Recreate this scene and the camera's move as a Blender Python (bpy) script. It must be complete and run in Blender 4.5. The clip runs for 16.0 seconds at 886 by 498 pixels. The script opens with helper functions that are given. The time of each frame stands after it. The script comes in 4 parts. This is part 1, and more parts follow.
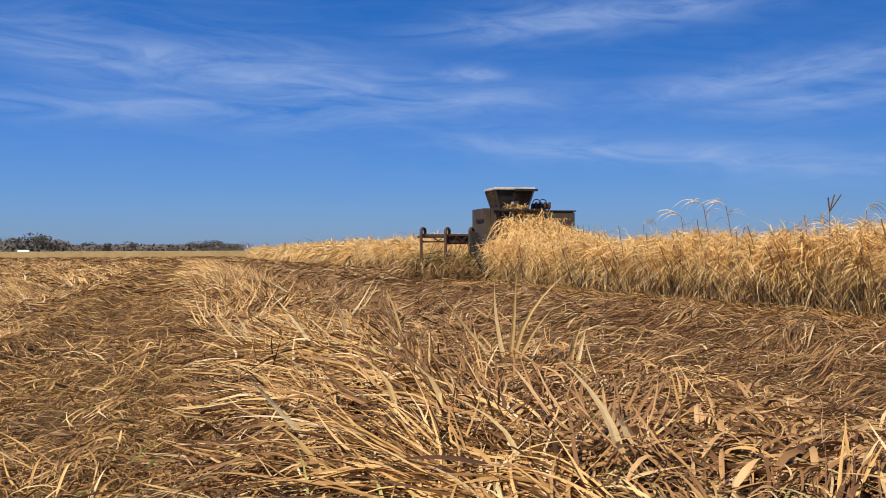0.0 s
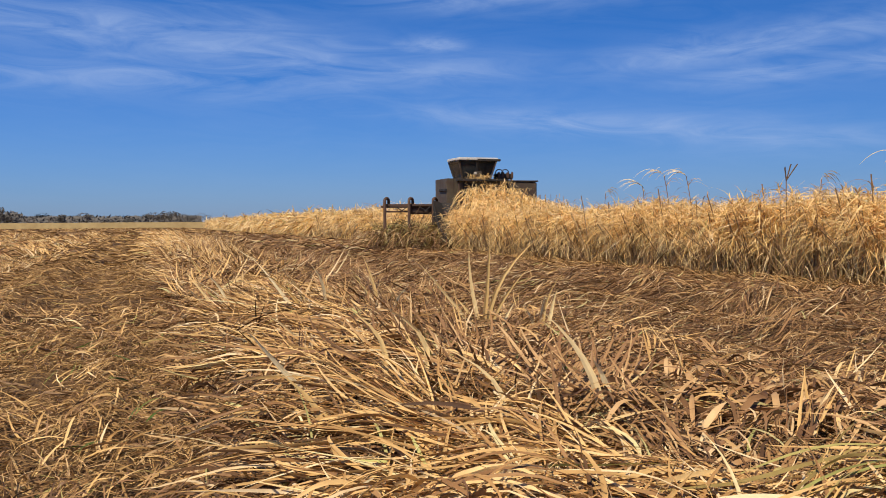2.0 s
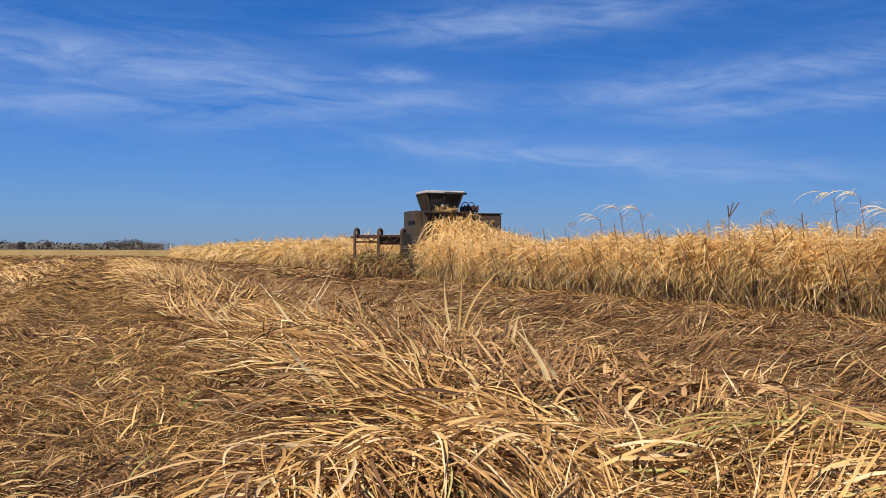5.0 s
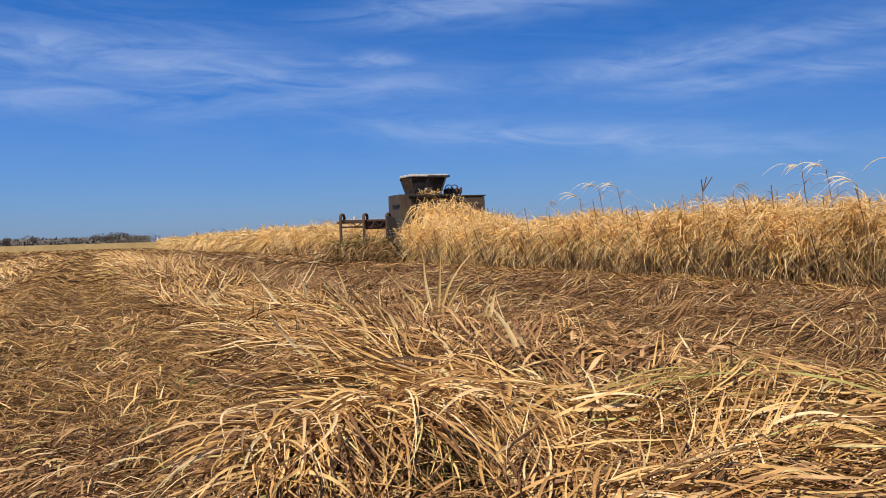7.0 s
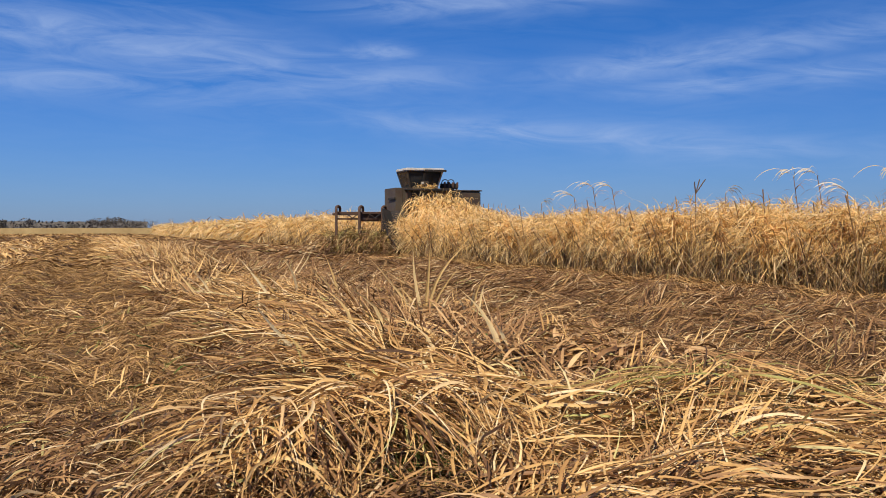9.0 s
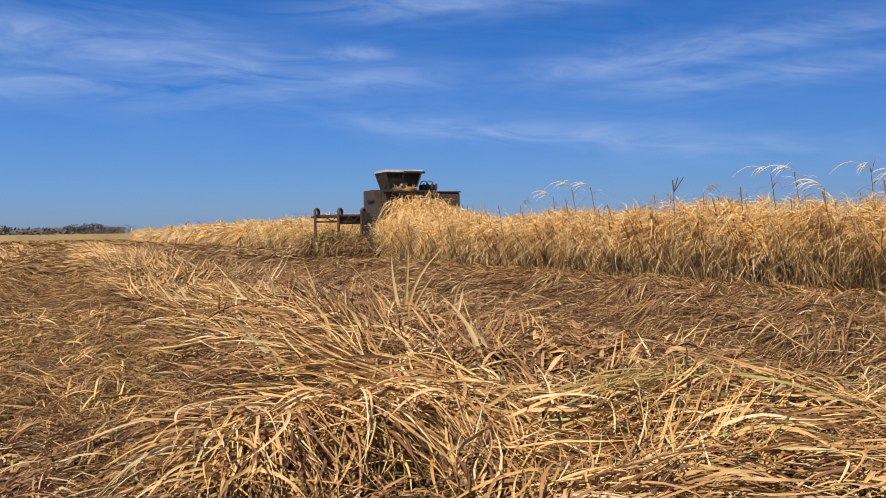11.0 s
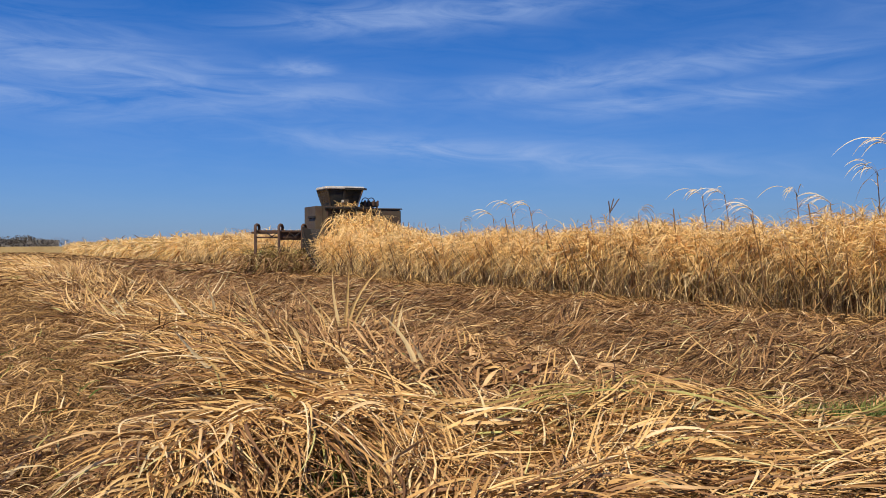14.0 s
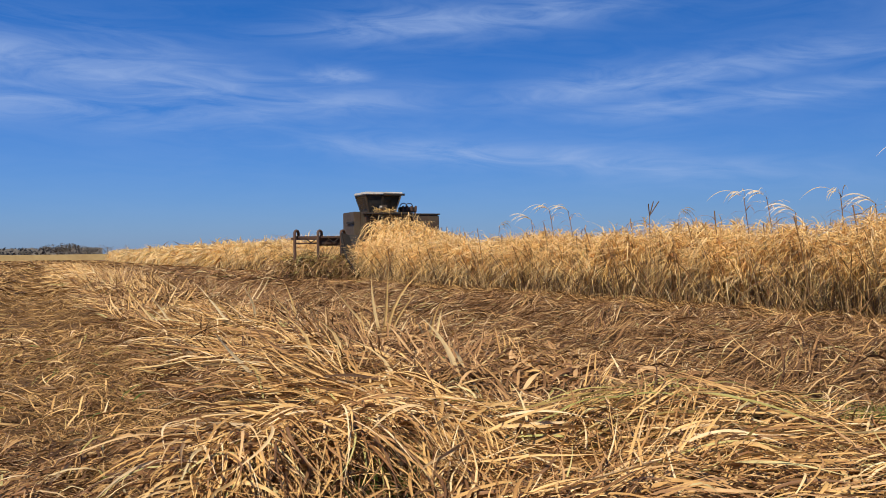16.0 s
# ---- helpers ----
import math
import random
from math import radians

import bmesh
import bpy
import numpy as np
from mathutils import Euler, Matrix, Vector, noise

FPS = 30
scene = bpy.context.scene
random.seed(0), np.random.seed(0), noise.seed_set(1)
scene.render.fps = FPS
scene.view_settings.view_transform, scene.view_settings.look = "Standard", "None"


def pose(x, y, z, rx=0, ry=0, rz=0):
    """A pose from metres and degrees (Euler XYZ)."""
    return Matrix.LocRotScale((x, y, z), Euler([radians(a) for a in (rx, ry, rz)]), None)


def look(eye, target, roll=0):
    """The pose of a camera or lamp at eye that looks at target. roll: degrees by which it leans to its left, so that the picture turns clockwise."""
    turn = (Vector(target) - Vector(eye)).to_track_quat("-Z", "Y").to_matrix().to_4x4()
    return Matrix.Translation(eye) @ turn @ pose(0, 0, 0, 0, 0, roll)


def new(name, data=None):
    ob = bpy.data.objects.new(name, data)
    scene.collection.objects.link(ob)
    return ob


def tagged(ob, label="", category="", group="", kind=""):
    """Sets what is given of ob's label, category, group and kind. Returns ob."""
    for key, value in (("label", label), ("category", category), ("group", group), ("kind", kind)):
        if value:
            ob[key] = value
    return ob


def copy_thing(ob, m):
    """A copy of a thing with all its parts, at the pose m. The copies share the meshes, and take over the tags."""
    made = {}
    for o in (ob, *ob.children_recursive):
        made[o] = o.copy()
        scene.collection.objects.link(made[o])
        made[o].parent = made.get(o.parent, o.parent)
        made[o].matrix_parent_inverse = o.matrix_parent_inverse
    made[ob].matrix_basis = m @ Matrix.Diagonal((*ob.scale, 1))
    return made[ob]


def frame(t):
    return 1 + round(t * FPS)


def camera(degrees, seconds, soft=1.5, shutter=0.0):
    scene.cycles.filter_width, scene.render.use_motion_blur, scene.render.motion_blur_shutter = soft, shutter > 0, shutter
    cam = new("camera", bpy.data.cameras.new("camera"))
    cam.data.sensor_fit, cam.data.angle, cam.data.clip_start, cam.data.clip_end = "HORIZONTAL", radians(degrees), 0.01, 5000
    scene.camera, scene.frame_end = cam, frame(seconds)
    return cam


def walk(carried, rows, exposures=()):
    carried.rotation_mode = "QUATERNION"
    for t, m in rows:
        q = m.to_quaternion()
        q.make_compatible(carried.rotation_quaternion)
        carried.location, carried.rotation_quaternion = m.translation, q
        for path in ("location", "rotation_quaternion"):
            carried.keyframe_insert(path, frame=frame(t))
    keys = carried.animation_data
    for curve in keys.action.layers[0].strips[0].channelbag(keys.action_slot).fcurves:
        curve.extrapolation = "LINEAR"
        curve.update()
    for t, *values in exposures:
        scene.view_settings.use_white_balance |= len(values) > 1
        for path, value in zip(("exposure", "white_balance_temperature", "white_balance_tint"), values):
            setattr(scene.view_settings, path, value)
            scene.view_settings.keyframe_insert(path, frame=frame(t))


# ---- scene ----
cam = camera(49.2, 16.0, soft=0.9)
PATH = [
    (0, (0.158, -1.503, 1.488), (0.609, 0.198, 1.492), -0.3),
    (0.5, (0.130, -1.463, 1.448), (0.577, 0.238, 1.448), 0.2),
    (1, (0.136, -1.529, 1.463), (0.601, 0.168, 1.438), 0.5),
    (1.5, (0.118, -1.654, 1.449), (0.618, 0.033, 1.456), 0.2),
    (2, (-0.092, -1.770, 1.433), (0.429, -0.089, 1.384), -0.4),
    (2.5, (-0.171, -1.962, 1.420), (0.352, -0.282, 1.402), -0.1),
    (3, (-0.189, -2.306, 1.473), (0.321, -0.622, 1.421), 1.0),
    (3.5, (-0.353, -2.503, 1.466), (0.236, -0.844, 1.422), -0.8),
    (4, (-0.560, -2.663, 1.479), (0.057, -1.015, 1.461), -0.6),
    (4.5, (-0.665, -3.039, 1.430), (-0.100, -1.372, 1.402), 0.9),
    (5, (-0.767, -3.320, 1.442), (-0.184, -1.661, 1.448), 0.1),
    (7.5, (-0.860, -3.945, 1.405), (-0.258, -2.292, 1.376), -1.8),
    (8, (-0.864, -3.921, 1.402), (-0.270, -2.265, 1.374), -1.0),
    (8.5, (-0.848, -3.956, 1.412), (-0.246, -2.303, 1.354), -0.4),
    (9, (-0.817, -4.072, 1.423), (-0.207, -2.421, 1.387), -0.1),
    (11.5, (-0.766, -3.990, 1.441), (-0.109, -2.358, 1.409), -1.2),
    (12, (-0.769, -4.006, 1.431), (-0.069, -2.391, 1.415), -0.6),
    (12.5, (-0.796, -4.128, 1.445), (-0.077, -2.522, 1.436), -0.8),
    (13, (-0.868, -4.245, 1.462), (-0.146, -2.640, 1.452), -0.5),
    (13.5, (-0.839, -4.186, 1.451), (-0.115, -2.582, 1.444), -0.2),
    (14, (-0.848, -4.235, 1.460), (-0.106, -2.640, 1.455), -0.3),
    (14.5, (-0.843, -4.230, 1.461), (-0.081, -2.644, 1.465), -0.5),
    (15, (-0.870, -4.279, 1.466), (-0.100, -2.696, 1.467), -0.5),
    (15.5, (-0.863, -4.252, 1.465), (-0.114, -2.660, 1.465), -1.1),
    (16, (-0.849, -4.219, 1.444), (-0.170, -2.595, 1.449), -0.7),
]
walk(cam, [(t, look(eye, target, roll)) for t, eye, target, roll in PATH], [(0, 0.38), (16, 0.38)])

# ---- world, sun, exposure ----
SUN_AZ, SUN_EL = radians(228), radians(52)      # azimuth clockwise from +y
world = bpy.data.worlds.new("sky")
scene.world = world
world.use_nodes = True
wn, wl = world.node_tree.nodes, world.node_tree.links
wn.clear()


def wnode(kind, **kw):
    n = wn.new(kind)
    for k, v in kw.items():
        n.inputs[int(k[1:])].default_value = v
    return n


def wmath(op, a, b=None, c=None):
    n = wn.new("ShaderNodeMath")
    n.operation = op
    for i, v in enumerate((a, b, c)):
        if v is None:
            continue
        if isinstance(v, (int, float)):
            n.inputs[i].default_value = v
        else:
            wl.new(v, n.inputs[i])
    return n.outputs[0]


sky = wn.new("ShaderNodeTexSky")
sky.sky_type, sky.sun_disc = "NISHITA", False
sky.sun_elevation, sky.sun_rotation = SUN_EL, SUN_AZ
sky.air_density, sky.dust_density, sky.ozone_density = 1.0, 0.3, 4.0
hsv = wn.new("ShaderNodeHueSaturation")
hsv.inputs["Saturation"].default_value = 1.02
# thin cirrus: streaks in a plane of azimuth and elevation
coord = wn.new("ShaderNodeTexCoord")
sep = wn.new("ShaderNodeSeparateXYZ")
wl.new(coord.outputs["Generated"], sep.inputs[0])
azim = wmath("ARCTAN2", sep.outputs[0], sep.outputs[1])
elev = wmath("ARCSINE", sep.outputs[2])
# polarised deep blue, hazier and more violet towards the horizon
deep = wn.new("ShaderNodeValToRGB")
deep.color_ramp.elements[0].position, deep.color_ramp.elements[0].color = 0.0, (0.25, 0.36, 0.67, 1)
deep.color_ramp.elements[1].position, deep.color_ramp.elements[1].color = 1.0, (0.11, 0.30, 0.62, 1)
mid = deep.color_ramp.elements.new(0.28)
mid.color = (0.105, 0.335, 0.68, 1)
wl.new(wmath("DIVIDE", elev, 0.9), deep.inputs[0])
tint = wn.new("ShaderNodeMix")
tint.data_type, tint.blend_type = "RGBA", "MULTIPLY"
tint.inputs[0].default_value = 1.0
wl.new(sky.outputs[0], tint.inputs[6])
wl.new(deep.outputs[0], tint.inputs[7])
wl.new(tint.outputs[2], hsv.inputs["Color"])
wl.new(wmath("SUBTRACT", 1.15, wmath("MULTIPLY", wmath("SINE", azim), 0.28)), hsv.inputs["Value"])
comb = wn.new("ShaderNodeCombineXYZ")
wl.new(azim, comb.inputs[0])
wl.new(wmath("ADD", elev, wmath("MULTIPLY", azim, 0.02)), comb.inputs[1])


def wnoise(sx, sy, detail, rough, distort, off):
    m = wn.new("ShaderNodeMapping")
    m.inputs["Scale"].default_value = (sx, sy, 1)
    m.inputs["Location"].default_value = (off, off * 0.7, 0)
    wl.new(comb.outputs[0], m.inputs[0])
    t = wn.new("ShaderNodeTexNoise")
    t.inputs["Scale"].default_value = 1
    t.inputs["Detail"].default_value = detail
    t.inputs["Roughness"].default_value = rough
    t.inputs["Distortion"].default_value = distort
    wl.new(m.outputs[0], t.inputs[0])
    return t.outputs["Fac"]


def band(az0, el0, tilt, half, az_c, az_half):
    """A soft streak about the line el = el0 + tilt * (az - az0), fading sideways."""
    line = wmath("ADD", el0, wmath("MULTIPLY", wmath("SUBTRACT", azim, az0), tilt))
    d = wmath("DIVIDE", wmath("SUBTRACT", elev, line), half)
    g = wmath("DIVIDE", 1.0, wmath("ADD", 1.0, wmath("POWER", wmath("ABSOLUTE", d), 2.5)))
    e = wmath("DIVIDE", wmath("SUBTRACT", azim, az_c), az_half)
    return wmath("MULTIPLY", g, wmath("DIVIDE", 1.0, wmath("ADD", 1.0, wmath("POWER", wmath("ABSOLUTE", e), 4.0))))


R = radians
streaks = band(R(2), R(10.3), -0.13, R(1.6), R(3), R(13))
for args in ((R(14), R(8.6), 0.05, R(0.9), R(11), R(10)), (R(24), R(5.8), -0.08, R(0.7), R(28), R(13)),
             (R(38), R(10.0), 0.09, R(0.8), R(37), R(10)), (R(38), R(8.3), 0.06, R(0.6), R(40), R(8)), (R(0), R(8.2), 0.0, R(0.7), R(-2), R(10)), (R(24), R(13.4), 0.07, R(0.8), R(24), R(9)),
             (R(16), R(10.3), 0.0, R(0.4), R(16.5), R(2.0)), (R(-30), R(12), 0.05, R(3), R(-40), R(25)),
             (R(75), R(12), -0.05, R(3), R(80), R(25)), (R(150), R(18), 0.1, R(5), R(160), R(60)),
             (R(-120), R(20), 0.1, R(6), R(-120), R(40))):
    streaks = wmath("MAXIMUM", streaks, band(*args))
fine = wnoise(8, 42, 8, 0.60, 1.6, 3.1)
broad = wnoise(3.2, 14, 4, 0.55, 0.4, 7.7)
ramp = wn.new("ShaderNodeMapRange")
ramp.inputs[1].default_value, ramp.inputs[2].default_value = 0.34, 0.78
wl.new(wmath("ADD", wmath("MULTIPLY", fine, 0.62), wmath("MULTIPLY", broad, 0.42)), ramp.inputs[0])
cover = wmath("MULTIPLY", ramp.outputs[0], wmath("ADD", wmath("MULTIPLY", streaks, 0.85), 0.05))
cmix = wn.new("ShaderNodeMix")
cmix.data_type = "RGBA"
wl.new(cover, cmix.inputs[0])
wl.new(hsv.outputs[0], cmix.inputs[6])
cmix.inputs[7].default_value = (2.8, 3.8, 6.0, 1)
bg = wn.new("ShaderNodeBackground")
bg.inputs[1].default_value = 0.10
wl.new(cmix.outputs[2], bg.inputs[0])
wout = wn.new("ShaderNodeOutputWorld")
wl.new(bg.outputs[0], wout.inputs[0])

lamp = bpy.data.lights.new("sun", "SUN")
lamp.energy, lamp.angle, lamp.color = 5.1, radians(0.53), (1.0, 0.92, 0.80)
sun = new("sun", lamp)
sun_from = Vector((math.sin(SUN_AZ) * math.cos(SUN_EL), math.cos(SUN_AZ) * math.cos(SUN_EL), math.sin(SUN_EL)))
sun.matrix_world = look(sun_from * 50, (0, 0, 0))

# ---- materials ----


def ramp_node(nt, stops, fac):
    r = nt.nodes.new("ShaderNodeValToRGB")
    while len(r.color_ramp.elements) < len(stops):
        r.color_ramp.elements.new(0.5)
    for e, (p, c) in zip(r.color_ramp.elements, stops):
        e.position, e.color = p, (*c, 1)
    nt.links.new(fac, r.inputs[0])
    return r.outputs[0]


def noise_node(nt, scale, detail=4, rough=0.55, stretch=None):
    c = nt.nodes.new("ShaderNodeTexCoord")
    t = nt.nodes.new("ShaderNodeTexNoise")
    t.inputs["Scale"].default_value = scale
    t.inputs["Detail"].default_value = detail
    t.inputs["Roughness"].default_value = rough
    if stretch:
        m = nt.nodes.new("ShaderNodeMapping")
        m.inputs["Scale"].default_value = stretch
        nt.links.new(c.outputs["Object"], m.inputs[0])
        nt.links.new(m.outputs[0], t.inputs[0])
    else:
        nt.links.new(c.outputs["Object"], t.inputs[0])
    return t.outputs["Fac"]


def blend(nt, a, b, fac, mode="MIX"):
    m = nt.nodes.new("ShaderNodeMix")
    m.data_type, m.blend_type = "RGBA", mode
    for v, i in ((fac, 0), (a, 6), (b, 7)):
        if isinstance(v, (int, float)):
            m.inputs[i].default_value = v
        elif isinstance(v, tuple):
            m.inputs[i].default_value = (*v, 1)
        else:
            nt.links.new(v, m.inputs[i])
    return m.outputs[2]


def material(name, rough=0.6, metal=0.0):
    m = bpy.data.materials.new(name)
    m.use_nodes = True
    b = m.node_tree.nodes["Principled BSDF"]
    b.inputs["Roughness"].default_value, b.inputs["Metallic"].default_value = rough, metal
    return m, m.node_tree, b


def bumped(nt, b, height, strength, distance):
    n = nt.nodes.new("ShaderNodeBump")
    n.inputs["Strength"].default_value, n.inputs["Distance"].default_value = strength, distance
    nt.links.new(height, n.inputs["Height"])
    nt.links.new(n.outputs[0], b.inputs["Normal"])


def leaf_material(name, stops, rough=0.55, through_light=0.22, single=False, blotch=0.55):
    """Dry or green leaf: each blade takes its own tone, with blotches along it, and lets some light through."""
    m, nt, b = material(name, rough)
    g = nt.nodes.new("ShaderNodeObjectInfo" if single else "ShaderNodeNewGeometry")
    fac = g.outputs["Random" if single else "Random Per Island"]
    col = ramp_node(nt, stops, fac)
    blot = ramp_node(nt, [(0.3, (0.55, 0.48, 0.42)), (0.62, (1, 1, 1))], noise_node(nt, 9, 5, 0.65))
    col = blend(nt, col, blot, blotch, "MULTIPLY")
    nt.links.new(col, b.inputs["Base Color"])
    b.inputs["Specular IOR Level"].default_value = 0.3
    tr = nt.nodes.new("ShaderNodeBsdfTranslucent")
    nt.links.new(col, tr.inputs[0])
    mix = nt.nodes.new("ShaderNodeMixShader")
    mix.inputs[0].default_value = through_light
    out = nt.nodes["Material Output"]
    nt.links.new(b.outputs[0], mix.inputs[1])
    nt.links.new(tr.outputs[0], mix.inputs[2])
    nt.links.new(mix.outputs[0], out.inputs[0])
    return m


GOLD = [(0.0, (0.218, 0.104, 0.038)), (0.2, (0.416, 0.224, 0.075)), (0.5, (0.604, 0.367, 0.127)),
        (0.8, (0.733, 0.476, 0.188)), (0.97, (0.792, 0.600, 0.339)), (1.0, (0.455, 0.426, 0.129))]
BROWN = [(0.0, (0.076, 0.036, 0.014)), (0.3, (0.170, 0.084, 0.032)), (0.6, (0.304, 0.158, 0.058)),
         (0.85, (0.465, 0.277, 0.102)), (0.97, (0.644, 0.475, 0.261)), (1.0, (0.317, 0.291, 0.084))]
DULL = [(0.0, (0.095, 0.048, 0.016)), (0.3, (0.229, 0.121, 0.038)), (0.65, (0.401, 0.228, 0.072)),
        (0.97, (0.630, 0.395, 0.155)), (1.0, (0.305, 0.275, 0.076))]
CANE = [(0.0, (0.420, 0.235, 0.078)), (0.12, (0.660, 0.400, 0.125)), (0.38, (0.880, 0.590, 0.215)),
        (0.97, (0.910, 0.700, 0.370)), (1.0, (0.515, 0.447, 0.144))]
GREEN = [(0.0, (0.07, 0.11, 0.02)), (0.5, (0.13, 0.19, 0.035)), (1.0, (0.28, 0.30, 0.07))]
OLIVE = [(0.0, (0.10, 0.062, 0.018)), (0.4, (0.27, 0.185, 0.055)), (0.8, (0.48, 0.36, 0.115)), (1.0, (0.27, 0.27, 0.07))]
TAN = [(0.0, (0.117, 0.056, 0.022)), (0.3, (0.250, 0.125, 0.048)), (0.65, (0.420, 0.235, 0.092)), (0.97, (0.640, 0.420, 0.190)), (1.0, (0.324, 0.291, 0.090))]
m_tan = leaf_material("pinkish_tan_leaf", TAN, 0.6, 0.12)
m_gold = leaf_material("golden_dry_leaf", GOLD, 0.65, 0.16)
m_brown = leaf_material("trampled_brown_leaf", BROWN, 0.7, 0.12)
m_dull = leaf_material("dull_short_litter", DULL, 0.7, 0.12)
m_cane = leaf_material("cane_leaf", CANE, 0.38, 0.42, False, 0.15)
m_green = leaf_material("green_leaf", GREEN, 0.5, 0.3)
m_olive = leaf_material("half_green_leaf", OLIVE, 0.55, 0.2)
m_single = leaf_material("single_dry_leaf", GOLD, 0.65, 0.22, True)
m_pale = leaf_material("bleached_leaf", [(0.0, (0.58, 0.36, 0.12)), (0.6, (0.78, 0.54, 0.22)), (1.0, (0.84, 0.68, 0.38))], 0.6, 0.30, True, 0.25)
m_stalk = leaf_material("cane_stalk", [(0.0, (0.16, 0.09, 0.045)), (0.6, (0.28, 0.165, 0.065)), (1.0, (0.62, 0.44, 0.20))], 0.5, 0.0)
m_plume = leaf_material("seed_plume", [(0.0, (0.55, 0.42, 0.24)), (1.0, (0.80, 0.69, 0.48))], 0.7, 0.35, True)

m_seed = leaf_material("dark_seed_spike", [(0.0, (0.07, 0.045, 0.03)), (1.0, (0.12, 0.075, 0.045))], 0.7, 0.0, True)

m_soil, nt, b = material("trodden_soil", 0.95)
b.inputs["Specular IOR Level"].default_value = 0.1
c = ramp_node(nt, [(0.3, (0.070, 0.036, 0.018)), (0.5, (0.145, 0.077, 0.035)), (0.72, (0.26, 0.148, 0.062))], noise_node(nt, 2.2, 8, 0.7))
c = blend(nt, c, ramp_node(nt, [(0.42, (0.06, 0.033, 0.013)), (0.66, (0.31, 0.175, 0.066))], noise_node(nt, 34, 6, 0.7, (1, 0.45, 1))), 0.55)
nt.links.new(c, b.inputs["Base Color"])
bumped(nt, b, noise_node(nt, 30, 8, 0.75), 0.9, 0.05)

# dead-leaf brown, darkened to paint in the deep shade between the canes
m_core, nt, b = material("shade_dark_cane_mass", 0.9)
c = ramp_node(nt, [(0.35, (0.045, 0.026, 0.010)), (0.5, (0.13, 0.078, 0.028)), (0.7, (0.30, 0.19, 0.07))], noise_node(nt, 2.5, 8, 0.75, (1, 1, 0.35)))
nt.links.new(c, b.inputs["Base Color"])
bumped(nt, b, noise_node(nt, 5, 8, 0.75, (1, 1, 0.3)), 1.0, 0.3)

m_far_cane, nt, b = material("far_pale_cane", 0.9)
nt.links.new(ramp_node(nt, [(0.3, (0.34, 0.23, 0.09)), (0.7, (0.50, 0.36, 0.15))], noise_node(nt, 0.25, 6, 0.7)), b.inputs["Base Color"])

m_wood_far, nt, b = material("hazed_far_foliage", 0.9)
g = nt.nodes.new("ShaderNodeObjectInfo")
# foliage tones lightened towards grey-brown, so distance haze is painted into them
c = ramp_node(nt, [(0.0, (0.062, 0.064, 0.050)), (0.5, (0.110, 0.096, 0.078)), (1.0, (0.19, 0.155, 0.130))], g.outputs["Random"])
c = blend(nt, c, ramp_node(nt, [(0.35, (0.45, 0.45, 0.45)), (0.7, (1, 1, 1))], noise_node(nt, 0.8, 5, 0.7)), 0.6, "MULTIPLY")
nt.links.new(c, b.inputs["Base Color"])
m_bark, nt, b = material("grey_bark", 0.9)
nt.links.new(ramp_node(nt, [(0.3, (0.10, 0.08, 0.06)), (0.7, (0.22, 0.18, 0.14))], noise_node(nt, 4, 6, 0.6)), b.inputs["Base Color"])


def metal_paint(name, base, rust, amount, rough=0.6):
    m, nt, b = material(name, rough, 0.15)
    wear = ramp_node(nt, [(amount - 0.1, (1, 1, 1)), (amount + 0.1, (0, 0, 0))], noise_node(nt, 2.6, 9, 0.72))
    grime = ramp_node(nt, [(0.3, (0.40, 0.33, 0.26)), (0.65, (1, 1, 1))], noise_node(nt, 1.3, 6, 0.65, (1, 1, 0.4)))
    c = blend(nt, base, rust, wear)
    nt.links.new(blend(nt, c, grime, 0.7, "MULTIPLY"), b.inputs["Base Color"])
    bumped(nt, b, noise_node(nt, 22, 6, 0.7), 0.25, 0.01)
    return m


m_body = metal_paint("dusty_olive_paint", (0.088, 0.066, 0.038), (0.075, 0.044, 0.025), 0.46)
m_rust = metal_paint("rusty_steel", (0.075, 0.045, 0.030), (0.12, 0.060, 0.032), 0.5, 0.8)
m_dark = metal_paint("oily_dark_steel", (0.020, 0.017, 0.014), (0.055, 0.035, 0.022), 0.42, 0.8)
m_roof = metal_paint("sun_bleached_roof", (0.66, 0.63, 0.56), (0.42, 0.37, 0.29), 0.42, 0.7)
m_bright = metal_paint("worn_steel_and_lit_pillar", (0.42, 0.37, 0.30), (0.20, 0.13, 0.08), 0.4, 0.5)
m_tyre, nt, b = material("dusty_rubber", 0.9)
nt.links.new(ramp_node(nt, [(0.35, (0.018, 0.016, 0.014)), (0.7, (0.07, 0.055, 0.04))], noise_node(nt, 3, 6, 0.6)), b.inputs["Base Color"])
m_hose, nt, b = material("black_hose", 0.45)
b.inputs["Base Color"].default_value = (0.02, 0.02, 0.02, 1)
m_glass, nt, b = material("tinted_dusty_glass", 0.12)
b.inputs["Transmission Weight"].default_value = 0.15
b.inputs["Specular IOR Level"].default_value = 0.12
nt.links.new(ramp_node(nt, [(0.35, (0.012, 0.016, 0.020)), (0.75, (0.045, 0.045, 0.042))], noise_node(nt, 2.4, 5, 0.6)), b.inputs["Base Color"])
m_seat, nt, b = material("worn_vinyl", 0.6)
b.inputs["Base Color"].default_value = (0.03, 0.03, 0.03, 1)
m_white, nt, b = material("weathered_white_sheet", 0.6)
nt.links.new(ramp_node(nt, [(0.3, (0.55, 0.53, 0.48)), (0.7, (0.80, 0.79, 0.76))], noise_node(nt, 1.5, 5)), b.inputs["Base Color"])

# ---- mesh helpers ----
rng = np.random.default_rng(11)


